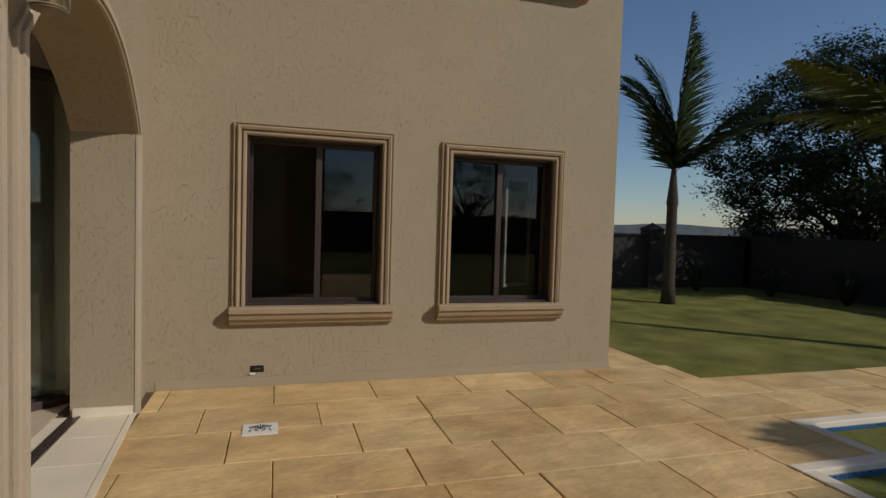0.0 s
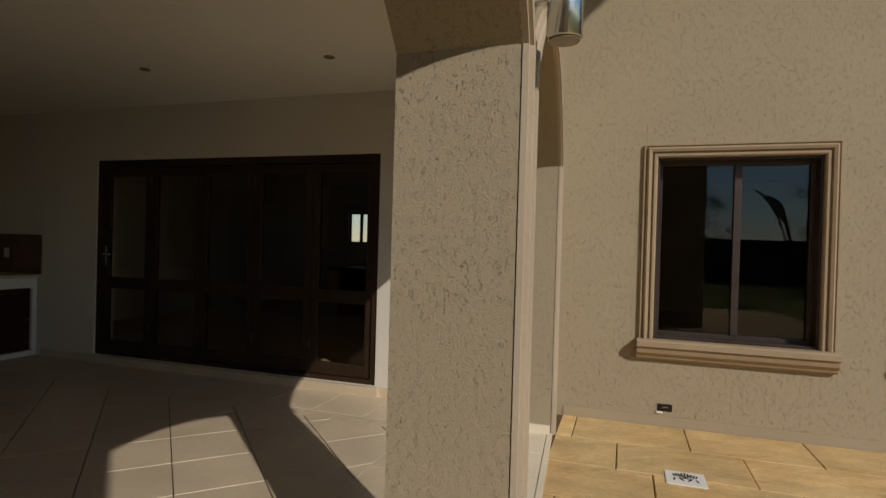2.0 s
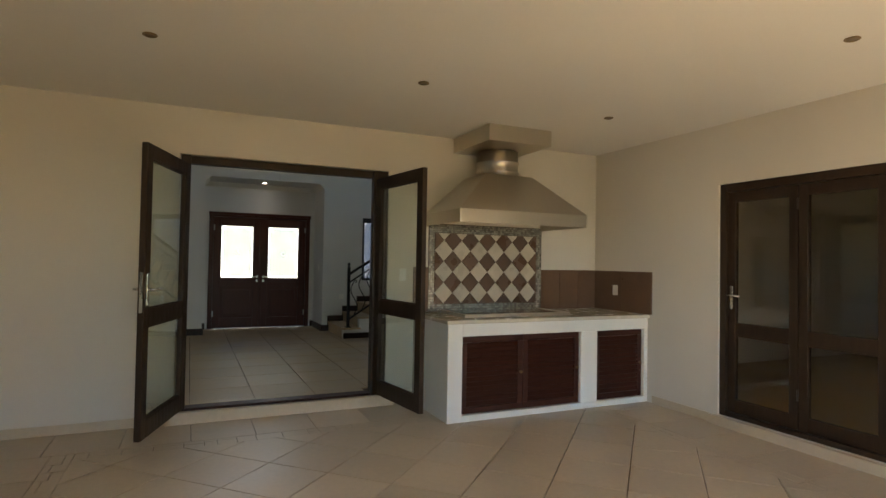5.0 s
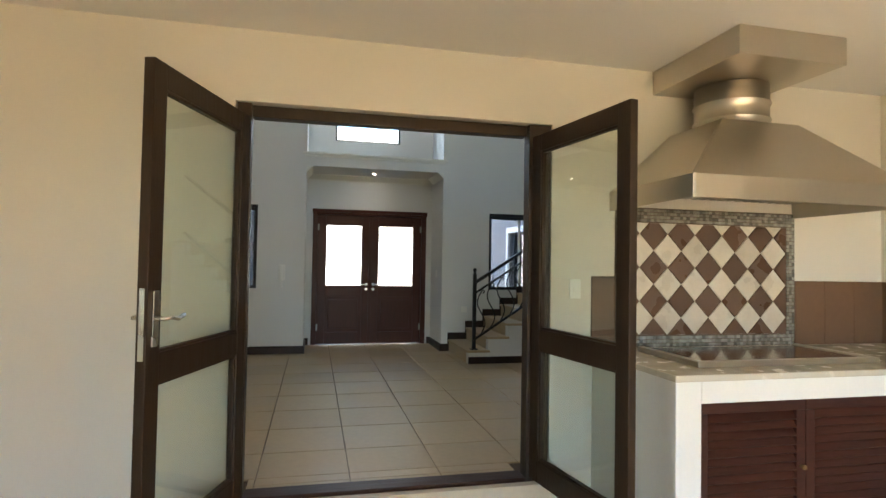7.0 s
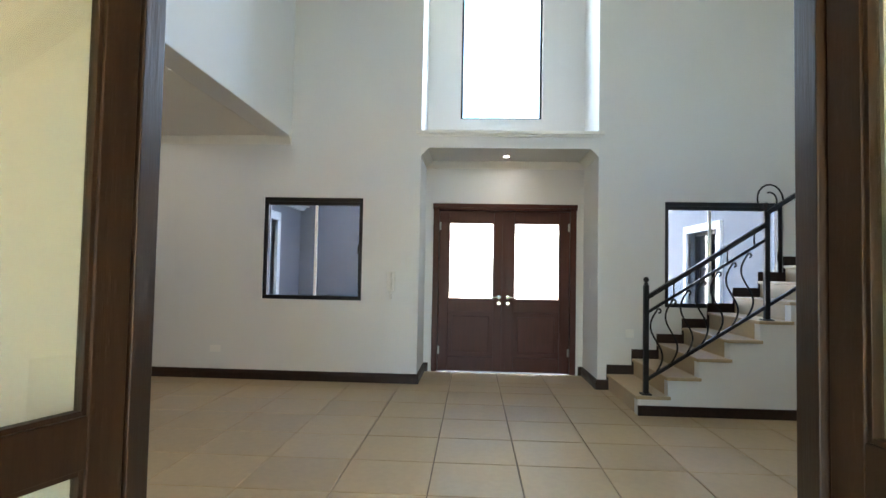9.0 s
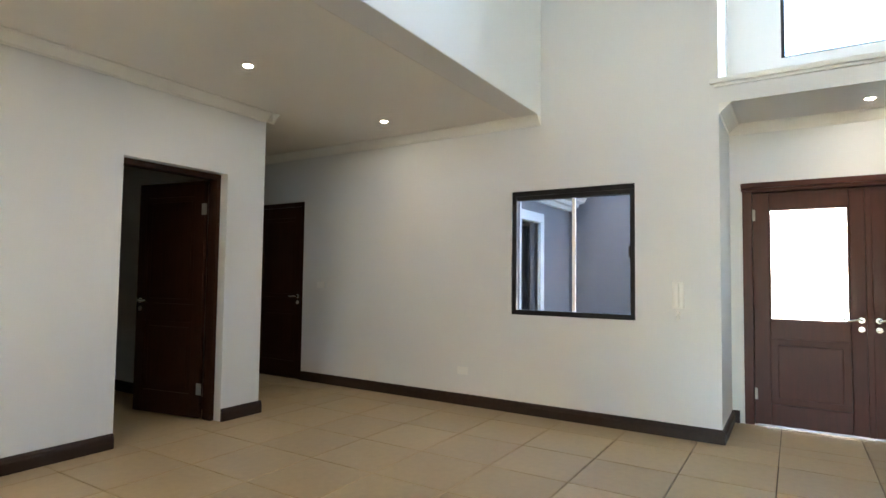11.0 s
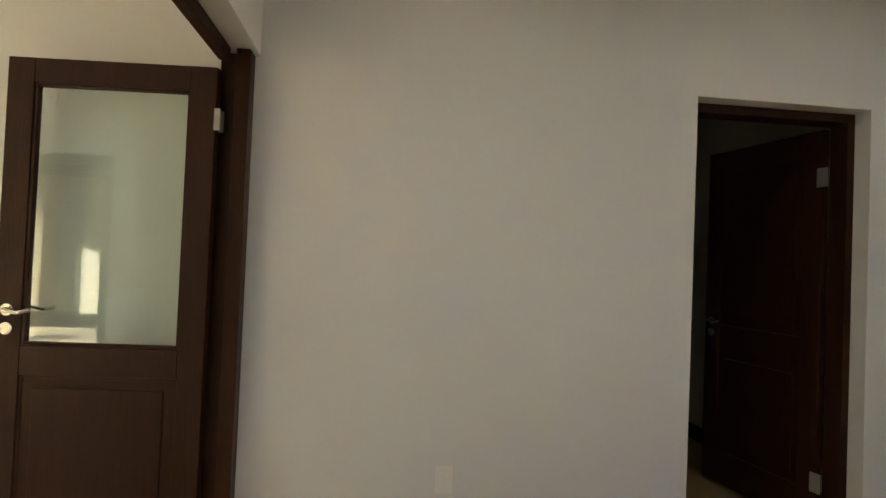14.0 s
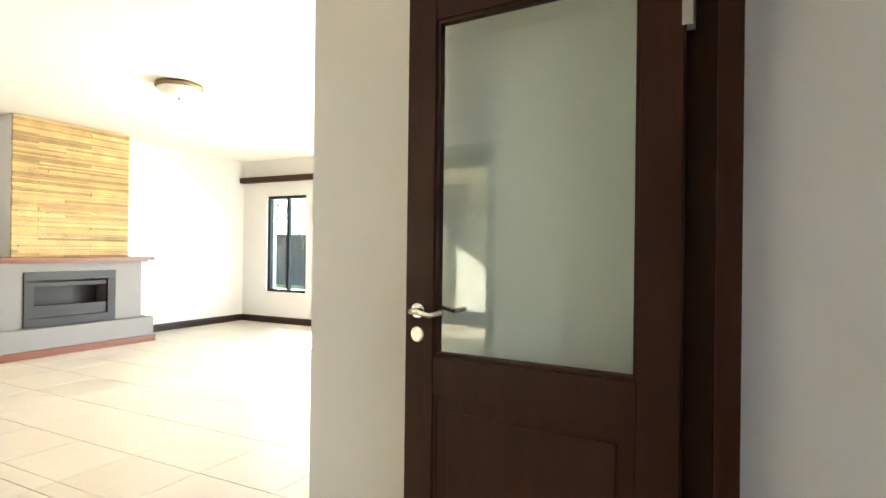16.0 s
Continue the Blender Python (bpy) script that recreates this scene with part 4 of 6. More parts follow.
# added white reflector: sends sunlight back through the front door panes
structure(boxes("yard_bounce_wall", [(-24.2, -1.0, -0.05, -24, 16, 6.5)], WHITE), "white wall added to bounce sun into the front door glass", "wall")
structure(boxes("yard_paving", [(-24, -1.0, -0.06, XF - 0.24, 16, 0.0)], PALE_PAVER), "pale paving of the entrance yard", "pavement")
structure(prism("yard_gutter", [(-1.0, 2.44), (-0.94, 2.44), (-0.90, 2.49), (-0.84, 2.50), (-0.82, 2.55), (-0.74, 2.57), (-0.70, 2.65), (-0.56, 2.67), (-0.52, 2.76), (-1.0, 2.76)], -16, XF - 0.25, WHITE, "x"), "white moulded eave above the yard", "eave")

# ---- grill corner ----
CX = -4.83               # front of the counter
grill = empty("grill_counter", pose(0, 0, 0), "white plastered built-in grill counter with dark louvred doors", "grill counter")
cy0, cy1 = 3.43, YF - 0.003
for nm, bx in (("side_wall", (XB + 0.002, cy0, 0, CX, cy0 + 0.14, 0.85)), ("top_beam", (CX - 0.12, cy0 + 0.1405, 0.74, CX - 0.001, cy1, 0.85)), ("plinth", (CX - 0.12, cy0 + 0.1405, 0, CX - 0.001, cy1, 0.055)),
               ("divider", (XB + 0.06, 4.845, 0.0555, CX - 0.001, 5.04, 0.7395)), ("back_wall", (XB + 0.002, cy0 + 0.1405, 0, XB + 0.05, cy1, 0.85)), ("side_wall", (XB + 0.06, cy1 - 0.05, 0.0555, CX - 0.001, cy1, 0.7395))):
    boxes(nm, [bx], WHITE, grill, bevel=0.005)
def louvre_door(y0, y1, z0, z1, x):
    d = boxes("louvre_door", ring_frame("y", x - 0.03, x, y0, y1, z0, z1, 0.055), LOUVRE, grill, "dark red-brown louvred door", 0.004)
    n = 13
    for i in range(n):
        z = z0 + 0.06 + (z1 - z0 - 0.12) * (i + 0.5) / n
        boxes("slat", [(-0.004, y0 + 0.055, -0.024, 0.004, y1 - 0.055, 0.024)], LOUVRE, d, m=pose(x - 0.016, 0, z, 0, -38, 0))
    turned("knob", [(0.008, 0), (0.008, 0.015), (0.014, 0.02), (0.012, 0.028)], BRASS, d, m=pose(x, y1 - 0.03, (z0 + z1) / 2, 0, 90, 0))
louvre_door(3.575, 4.205, 0.06, 0.735, CX - 0.03)
louvre_door(4.208, 4.84, 0.06, 0.735, CX - 0.03)
louvre_door(5.045, cy1 - 0.055, 0.06, 0.735, CX - 0.03)
tagged(boxes("worktop", [(XB + 0.002, cy0 - 0.02, 0.852, CX + 0.025, cy1, 0.885)], GRANITE, bevel=0.006), "beige granite worktop on the grill counter", "worktop")
fire = empty("grill_tray", pose(0, 0, 0.886), "stainless steel grill tray set in the worktop", "grill")
boxes("rim", [(XB + 0.14, 3.66, 0, CX - 0.14, 4.82, 0.012), (XB + 0.14, 3.66, 0.012, CX - 0.14, 3.70, 0.03), (XB + 0.14, 4.78, 0.012, CX - 0.14, 4.82, 0.03), (CX - 0.18, 3.70, 0.012, CX - 0.14, 4.78, 0.03)], STEEL, fire, bevel=0.003)
boxes("lid", [(XB + 0.18, 3.705, 0.013, CX - 0.185, 4.775, 0.024)], LID, fire, bevel=0.003)

# extractor hood: canopy, lip, duct, ceiling plate
hood = empty("extractor_hood", pose(0, 0, 0), "large brushed steel extractor hood over the grill", "extractor hood")
hy0, hy1, hx1 = 3.54, 4.93, -4.86
bm = bmesh.new()
lo = [(XB + 0.003, hy0, 1.865), (hx1, hy0, 1.865), (hx1, hy1, 1.865), (XB + 0.003, hy1, 1.865)]
hi = [(XB + 0.003, 3.97, 2.25), (-5.19, 3.97, 2.25), (-5.19, 4.50, 2.25), (XB + 0.003, 4.50, 2.25)]
vl, vh = [bm.verts.new(p) for p in lo], [bm.verts.new(p) for p in hi]
for k in range(4):
    bm.faces.new((vl[k], vl[(k + 1) % 4], vh[(k + 1) % 4], vh[k]))
bm.faces.new(vh)
bmesh.ops.bevel(bm, geom=[ed for ed in bm.edges if not ed.is_boundary], offset=0.006, segments=2, affect="EDGES")
part("canopy", bm, STEEL, hood)
for side in [(XB + 0.003, hy0, 1.745, hx1, hy0 + 0.012, 1.865), (XB + 0.003, hy1 - 0.012, 1.745, hx1, hy1, 1.865), (hx1 - 0.012, hy0 + 0.012, 1.745, hx1, hy1 - 0.012, 1.865)]:
    boxes("lip", [side], STEEL, hood, bevel=0.003)
filt = boxes("filter", [(XB + 0.02, hy0 + 0.02, 1.845, hx1 - 0.02, hy1 - 0.02, 1.855)], STEEL, hood, "slotted grease filter")
for i in range(20):
    boxes("slat", [(XB + 0.03, hy0 + 0.05 + i * 0.065, 1.838, hx1 - 0.03, hy0 + 0.08 + i * 0.065, 1.845)], STEEL, filt)
turned("duct", [(0.21, 2.23), (0.21, 2.28), (0.219, 2.287), (0.219, 2.293), (0.21, 2.30), (0.21, 2.38), (0.219, 2.387), (0.219, 2.393), (0.21, 2.40), (0.21, 2.50)], STEEL, hood, "round ribbed steel duct", 40, pose(-5.41, 4.22, 0))
boxes("ceiling_plate", [(XB + 0.003, 3.84, 2.505, -4.90, 4.52, ZC - 0.003)], STEEL, hood, "steel ceiling box", 0.005)

# splash-back: diamond tiles, mosaic border, plain side tiles
splash = structure(boxes("splash_backing", [(XB + 0.001, 3.58, 0.886, XB + 0.008, 4.935, 1.775)], GROUT), "tiled splash-back with brown and cream diamonds", "splash-back")
ty0, ty1, tz0, tz1 = 3.65, 4.86, 0.965, 1.68
half = (ty1 - ty0) / 12.0
half_z = (tz1 - tz0) / 6.64
def diamond_mesh(corners, name):
    bm = bmesh.new()
    prism_pts = corners
    lo = [bm.verts.new((0, a, b)) for a, b in prism_pts]
    hi = [bm.verts.new((0.006, a * 0.955, b * 0.955)) for a, b in prism_pts]
    bm.faces.new(lo[::-1])
    bm.faces.new(hi)
    for k in range(len(lo)):
        bm.faces.new((lo[k], lo[(k + 1) % len(lo)], hi[(k + 1) % len(lo)], hi[k]))
    return bm
def clipped(cy, cz):
    """A diamond cut by the panel's edges."""
    pts = [(cy - half, cz), (cy, cz - half_z), (cy + half, cz), (cy, cz + half_z)]
    for ax, lim, sgn in ((0, ty0, 1), (0, ty1, -1), (1, tz0, 1), (1, tz1, -1)):
        res = []
        for p, q in zip(pts, pts[1:] + pts[:1]):
            dp, dq = sgn * (p[ax] - lim), sgn * (q[ax] - lim)
            if dp >= -1e-9:
                res.append(p)
            if dp * dq < -1e-12:
                u = dp / (dp - dq)
                res.append((p[0] + (q[0] - p[0]) * u, p[1] + (q[1] - p[1]) * u))
        pts = res
        if not pts:
            return None
    return pts
for r in range(-1, 9):
    for c in range(-1, 14):
        if (r + c) % 2 == 1:
            continue
        cy, cz = ty0 + c * half, tz0 + r * half_z
        pts = clipped(cy, cz)
        if not pts or len(pts) < 3:
            continue
        area = abs(sum(p[0] * q[1] - q[0] * p[1] for p, q in zip(pts, pts[1:] + pts[:1]))) / 2
        if area < 0.0004:
            continue
        my, mz = sum(p[0] for p in pts) / len(pts), sum(p[1] for p in pts) / len(pts)
        bm = diamond_mesh([(p[0] - my, p[1] - mz) for p in pts], "tile")
        t = part("tile", bm, CREAM_TILE if r % 2 else BROWN_TILE, splash)
        t.location = (XB + 0.008, my, mz)
bm = bmesh.new()
for zone in ((3.585, 0.889, 4.93, 0.96), (3.585, 1.685, 4.93, 1.77), (3.585, 0.96, 3.645, 1.685), (4.865, 0.96, 4.93, 1.685)):
    y0, z0, y1, z1 = zone
    ny, nz = max(1, round((y1 - y0) / 0.024)), max(1, round((z1 - z0) / 0.024))
    for i in range(ny):
        for j in range(nz):
            a, b = y0 + (y1 - y0) * i / ny, z0 + (z1 - z0) * j / nz
            d = 0.004 + 0.002 * random.random()
            box_into(bm, XB + 0.008, a + 0.0015, b + 0.0015, XB + 0.008 + d, a + (y1 - y0) / ny - 0.0015, b + (z1 - z0) / nz - 0.0015)
tagged(part("mosaic_border", bm, MOSAIC, splash, "small glass mosaic border"), kind="stuff")
side = structure(boxes("splash_side", [(XB + 0.001, 4.936, 0.886, XB + 0.006, YF, 1.32), (XB + 0.006, YF - 0.006, 0.886, -4.775, YF - 0.001, 1.32), (XB + 0.001, 3.42, 0.886, XB + 0.006, 3.579, 1.335)], GROUT), "brown tiled upstand of the grill counter", "splash-back")
for y0, y1 in ((4.938, 5.18), (5.183, 5.43), (5.433, 5.682), (3.423, 3.578)):
    boxes("tile", [(XB + 0.006, y0, 0.888, XB + 0.013, y1, 1.32)], SPLASH, side, bevel=0.0015)
for x0, x1 in ((XB + 0.014, -5.22), (-5.217, -4.775)):
    boxes("tile", [(x0, YF - 0.013, 0.888, x1, YF - 0.006, 1.32)], SPLASH, side, bevel=0.0015)


def switch_plate(name, m, w, h, label, rocker=1, cat="switch"):
    """A plate in the x-z plane facing -y."""
    e = empty(name, m, label, cat)
    boxes("plate", [(-w / 2, -0.008, -h / 2, w / 2, 0, h / 2)], PLASTIC, e, bevel=0.002)
    for i in range(rocker):
        a = -w / 2 + w * (i + 0.5) / rocker
        boxes("rocker", [(a - 0.012, -0.012, -0.018, a + 0.012, -0.008, 0.018)], PLASTIC, e, bevel=0.002)
    return e


switch_plate("socket", pose(-5.30, YF - 0.0135, 1.11), 0.075, 0.11, "white wall socket on the brown tiles", 1, "socket")
switch_plate("switch", pose(XB, 3.31, 1.255, 0, 0, 90), 0.075, 0.12, "white light switch beside the hall doors", 1)
switch_plate("switch", pose(XF, -2.68, 1.25, 0, 0, 90), 0.12, 0.075, "white double light switch on the hall wall", 2)
switch_plate("socket", pose(XF, -0.72, 0.435, 0, 0, 90), 0.12, 0.075, "white double socket low on the hall wall", 2, "socket")
switch_plate("socket", pose(-6.838, YO, 0.47, 0, 0, 180), 0.075, 0.115, "white blank socket plate low on the passage wall", 0, "socket")
switch_plate("switch", pose(-11.0, 3.60, 1.25), 0.07, 0.115, "white switch in the entrance recess", 1)
switch_plate("socket", pose(XF, 3.95, 0.72, 0, 0, 90), 0.09, 0.09, "grey socket beside the stairs", 1, "socket")
switch_plate("socket", pose(XE, -5.74, 0.50, 0, 0, -90), 0.12, 0.075, "white double socket beside the fireplace", 2, "socket")

# intercom handset
ic = empty("intercom", pose(XF, 1.29, 1.24, 0, 0, 90), "white intercom handset with coiled cord on the hall wall", "intercom")
boxes("base", [(-0.045, -0.03, -0.11, 0.045, 0, 0.11)], PLASTIC, ic, bevel=0.008)
boxes("handset", [(-0.030, -0.055, -0.10, 0.012, -0.03, 0.10)], PLASTIC, ic, bevel=0.010)
cord = [(0.0 + 0.014 * math.cos(i * 0.9), -0.03 + 0.014 * math.sin(i * 0.9), -0.11 - 0.09 * math.sin(i / 40 * math.pi)) for i in range(41)]
tube("cord", cord, 0.004, PLASTIC, ic, "coiled white cord", 6)


def downlight(x, y, z, lit):
    e = empty("downlight", pose(x, y, z), "small recessed ceiling spotlight, " + ("lit" if lit else "switched off"), "downlight", "ceiling spotlights")
    turned("rim", [(0.040, 0.0), (0.040, -0.005), (0.033, -0.008), (0.030, -0.004)], WHITE if lit else BRASS, e)
    turned("bulb", [(0.028, -0.002), (0.028, -0.006), (0.015, -0.008)], SPOT_ON if lit else SPOT_OFF, e)
    return e


for x, y in ((-0.74, 4.78), (-2.34, 4.70), (-4.27, 4.665), (-2.19, 2.88), (-4.14, 2.88), (-0.7, 2.88), (-2.15, 1.155), (-4.07, 1.155)):
    downlight(x, y, ZC, False)
for x, y, z in ((-8.37, -1.245, ZL), (-10.02, -1.295, ZL), (-6.75, -1.25, ZL), (-11.05, 2.6, 2.77)):
    downlight(x, y, z, True)
    lamp = new("spot_lamp", bpy.data.lights.new("spot_lamp", "SPOT"))
    lamp.data.energy, lamp.data.color, lamp.data.spot_size, lamp.data.shadow_soft_size, lamp.data.spot_blend = 0.25, (1.0, 0.84, 0.62), radians(110), 0.03, 0.9
    lamp.matrix_world = pose(x, y, z - 0.03)

# ---- stairs ----
stairs = structure(empty("stairs", pose(0, 0, 0), "", "stairs"), "cream tiled stairs with white painted side and dark skirting", "stairs")
SX0, SX1, SY0, RISE, RUN = XF + 0.002, -9.52, 3.72, 0.175, 0.27
for i in range(9):
    y0 = SY0 + i * RUN
    z1 = H + (i + 1) * RISE
    boxes("step", [(SX0, y0, H if i == 0 else z1 - RISE - 0.05, SX1 - 0.101, y0 + RUN + 0.03, z1 - 0.032)], HALL_TILE, stairs, bevel=0.002)
    boxes("tread", [(SX0, y0 - 0.02, z1 - 0.031, SX1 + 0.02, y0 + RUN + 0.02, z1)], HALL_TILE, stairs, "cream tile tread with rounded nosing", 0.008)
    boxes("step_skirting", [(SX0, y0 - 0.001, z1 + 0.001, SX0 + 0.018, y0 + RUN, z1 + 0.10), (SX0, y0 - 0.02, z1 - RISE + 0.09, SX0 + 0.018, y0 - 0.001, z1 + 0.10)], SKIRT, stairs, "dark timber step skirting")
side_line = [(SY0, H)]
for i in range(9):
    side_line += [(SY0 + i * RUN, H + max(0.001, i * RISE - 0.034)), (SY0 + i * RUN, H + (i + 1) * RISE - 0.034)]
side_line += [(SY0 + 9 * RUN, H + 9 * RISE - 0.034), (SY0 + 9 * RUN, H)]
prism("side_wall", side_line, SX1 - 0.10, SX1, HALL_WALL, "x", stairs, "white painted stair side")
boxes("side_skirting", [(SX1 + 0.0005, SY0 + 0.0, H, SX1 + 0.018, SY0 + 9 * RUN, H + 0.09)], SKIRT, stairs, "dark timber skirting of the stair side")
structure(boxes("landing", [(SX0, SY0 + 9 * RUN, H, SX1 - 0.001, 8.9, H + 9 * RISE)], HALL_TILE), "cream tiled stair landing", "landing")

rl = empty("stair_railing", pose(0, 0, 0), "black wrought-iron stair railing with curved balusters", "railing")
RX = SX1 - 0.06
ya, yb = SY0 + 0.09, SY0 + 0.09 + 4 * RUN
za, zb = H + RISE, H + 4 * RISE
slope = RISE / RUN
for y, z in ((ya, za), (yb, za + 4 * RISE - 0.0)):
    boxes("post", [(RX - 0.022, y - 0.022, z, RX + 0.022, y + 0.022, z + 1.0)], IRON, rl, bevel=0.003)
    boxes("post_foot", [(RX - 0.045, y - 0.045, z, RX + 0.045, y + 0.045, z + 0.012)], IRON, rl, bevel=0.002)
    turned("finial", [(0.012, 0), (0.022, 0.012), (0.012, 0.022), (0.026, 0.045), (0.024, 0.06), (0.008, 0.075)], IRON, rl, m=pose(RX, y, z + 1.0))
def sloped(y, h):
    return (RX, y, za + (y - ya) * slope + h)
def bar(name, h, r0, y0=ya, y1=yb):
    p, q = Vector(sloped(y0, h)), Vector(sloped(y1, h))
    d = (q - p).normalized()
    up = Vector((0, -d.z, d.y))
    bm = bmesh.new()
    vs = [[bm.verts.new(c + Vector((sx * r0[0], 0, 0)) + up * sz * r0[1]) for sx, sz in ((-1, -1), (1, -1), (1, 1), (-1, 1))] for c in (p, q)]
    for k in range(4):
        bm.faces.new((vs[0][k], vs[0][(k + 1) % 4], vs[1][(k + 1) % 4], vs[1][k]))
    bm.faces.new(vs[0][::-1])
    bm.faces.new(vs[1])
    return part(name, bm, IRON, rl)
bar("handrail", 0.88, (0.028, 0.018))
bar("middle_rail", 0.74, (0.012, 0.012))
bar("bottom_rail", 0.13, (0.016, 0.014))
for i in range(7):
    y = ya + 0.115 + i * 0.135
    pts = []
    for k in range(15):
        u = k / 14
        pts.append((RX, y + 0.055 * math.sin(u * math.tau) * (1 if u < 0.5 else 1.0) - 0.02, za + (y - ya) * slope + 0.13 + u * 0.56))
    cy, cz = pts[-1][1], pts[-1][2]
    pts += [(RX, cy + 0.02 - 0.02 * math.cos(a), cz + 0.02 * math.sin(a)) for a in (0.8, 1.6, 2.4, 3.2, 4.0, 4.8)]
    tube("baluster", pts, 0.009, IRON, rl, sides=6)
for i in range(4):
    y = ya + 0.25 + i * 0.24
    tube("link", [sloped(y, 0.745), sloped(y, 0.87)], 0.008, IRON, rl, sides=6)
sc = [(RX, yb + 0.02 + 0.13 * math.cos(a) * (1 - a / 14), za + 4 * RISE + 1.10 + 0.16 * math.sin(a) * (1 - a / 14)) for a in [i * 0.35 for i in range(24)]]
tube("scroll", sc, 0.008, IRON, rl, "curled iron scroll", 6)
bar("upper_handrail", 0.98, (0.028, 0.018), yb, yb + 4 * RUN)
bar("upper_bottom_rail", 0.13, (0.016, 0.014), yb, yb + 4 * RUN)

# ---- lounge things ----
FXX = 1.015
fp = empty("fireplace", pose(0, 0, 0), "grey painted fireplace with wooden mantel and raised hearth", "fireplace")
fy0, fy1 = -5.32, -2.88
for pb in wall_boxes("y", FXX, XE - 0.002, fy0, fy1, 0.421, 1.15, [(-4.90, -3.98, 0.40, 1.04)]):
    boxes("surround_panel", [pb], GREY_PAINT, fp)
boxes("hearth", [(FXX - 0.12, fy0 - 0.10, H + 0.085, XE - 0.002, fy1 + 0.1, 0.42)], GREY_PAINT, fp, "grey raised hearth", 0.006)
boxes("hearth_skirting", [(FXX - 0.14, fy0 - 0.12, H, XE - 0.002, fy1 + 0.12, H + 0.084)], MANTEL, fp, "red-brown timber skirting", 0.004)
boxes("mantel", [(FXX - 0.10, fy0 - 0.12, 1.175, XE - 0.002, fy1 + 0.12, 1.215), (FXX - 0.05, fy0 - 0.06, 1.152, XE - 0.002, fy1 + 0.06, 1.175)], MANTEL, fp, "red-brown wooden mantel shelf", 0.004)
boxes("firebox_frame", ring_frame("y", FXX - 0.02, FXX + 0.02, -4.96, -3.92, 0.425, 1.05, 0.10), FIREBOX, fp, "dark steel firebox frame", 0.005)
boxes("firebox", [(FXX + 0.25, -4.88, 0.43, FXX + 0.27, -3.98, 1.0), (FXX + 0.0, -4.85, 0.53, FXX + 0.05, -4.03, 0.66), (FXX + 0.0, -4.85, 0.88, FXX + 0.03, -4.03, 0.93)], FIREBOX, fp, "black steel gas fire insert")
chim = structure(boxes("chimney_breast", [(XE - 0.32, -5.26, 1.216, XE - 0.002, -3.90, ZLL - 0.002)], HALL_WALL), "chimney breast clad in thin split sandstone strips", "chimney breast")
strip = {}
for k, ln in enumerate((0.5, 0.8, 1.1, 1.37)):
    for j, hh in enumerate((0.018, 0.025, 0.033)):
        bm = bmesh.new()
        box_into(bm, -0.03, 0, 0, 0, ln - 0.004, hh - 0.003)
        strip[k, j] = (finish(bm, "stone", STONE), ln, hh)
rows_z = 1.216
while rows_z < ZLL - 0.03:
    j = random.randrange(3)
    y = -5.265
    hh = strip[0, j][2]
    while y < -3.94:
        k = random.randrange(4)
        me, ln, _ = strip[k, j]
        s = new("stone", me)
        s.parent = chim
        s.location = (XE - 0.312 - random.random() * 0.018, y, rows_z)
        s.scale.y = min(1.0, (-3.895 - y) / ln)
        y += ln
    rows_z += hh
lw5 = structure(empty("window_6", pose(0, 0, 0), "", "window"), "dark framed lounge window on the sunny side", "window")
boxes("window_frame", ring_frame("x", YL - 0.12, YL - 0.04, 0.165, 1.025, 0.62, 2.23, 0.05) + [(0.565, YL - 0.11, 0.67, 0.625, YL - 0.05, 2.18)], BLACK, lw5, bevel=0.003)
boxes("pane", [(0.215, YL - 0.085, 0.67, 0.975, YL - 0.080, 2.18)], CLEAR, lw5).visible_shadow = False
tagged(boxes("curtain_rail", [(-0.235, YL + 0.002, 2.46, 1.545, YL + 0.11, 2.55)], DARKWOOD_X, bevel=0.006), "dark timber curtain pelmet above the lounge window", "curtain rail")
# unseen garden door, added so daylight reaches the lounge
for nm, axis, d0, a0, a1 in (("window_7", "x", YL - 0.12, -3.9, -1.2),):
    e = structure(empty(nm, pose(0, 0, 0), "", "window"), "dark framed glazed garden door, added out of view to light the lounge", "window")
    mid = (a0 + a1) / 2
    spec = ring_frame(axis, d0, d0 + 0.08, a0, a1, H, 2.25, 0.06)
    spec += [(mid - 0.04, d0 + 0.002, H + 0.06, mid + 0.04, d0 + 0.078, 2.19)] if axis == "x" else [(d0 + 0.002, mid - 0.04, H + 0.06, d0 + 0.078, mid + 0.04, 2.19)]
    boxes("window_frame", spec, BLACK, e)
    pn = [(a0 + 0.06, d0 + 0.035, H + 0.06, a1 - 0.06, d0 + 0.04, 2.19)] if axis == "x" else [(d0 + 0.035, a0 + 0.06, H + 0.06, d0 + 0.04, a1 - 0.06, 2.19)]
    boxes("pane", pn, CLEAR, e).visible_shadow = False
cl = empty("ceiling_lamp", pose(-1.455, -3.96, ZLL), "round white glass ceiling lamp with brass rim", "ceiling lamp")
turned("rim", [(0.17, 0), (0.20, -0.01), (0.205, -0.035), (0.195, -0.045)], BRASS, cl, "aged brass rim", 40)
turned("bowl", [(0.19, -0.035), (0.175, -0.07), (0.13, -0.10), (0.06, -0.118), (0.012, -0.122)], LAMP_BOWL, cl, "white glass bowl", 40)
turned("finial", [(0.008, -0.12), (0.012, -0.13), (0.006, -0.145)], BRASS, cl)

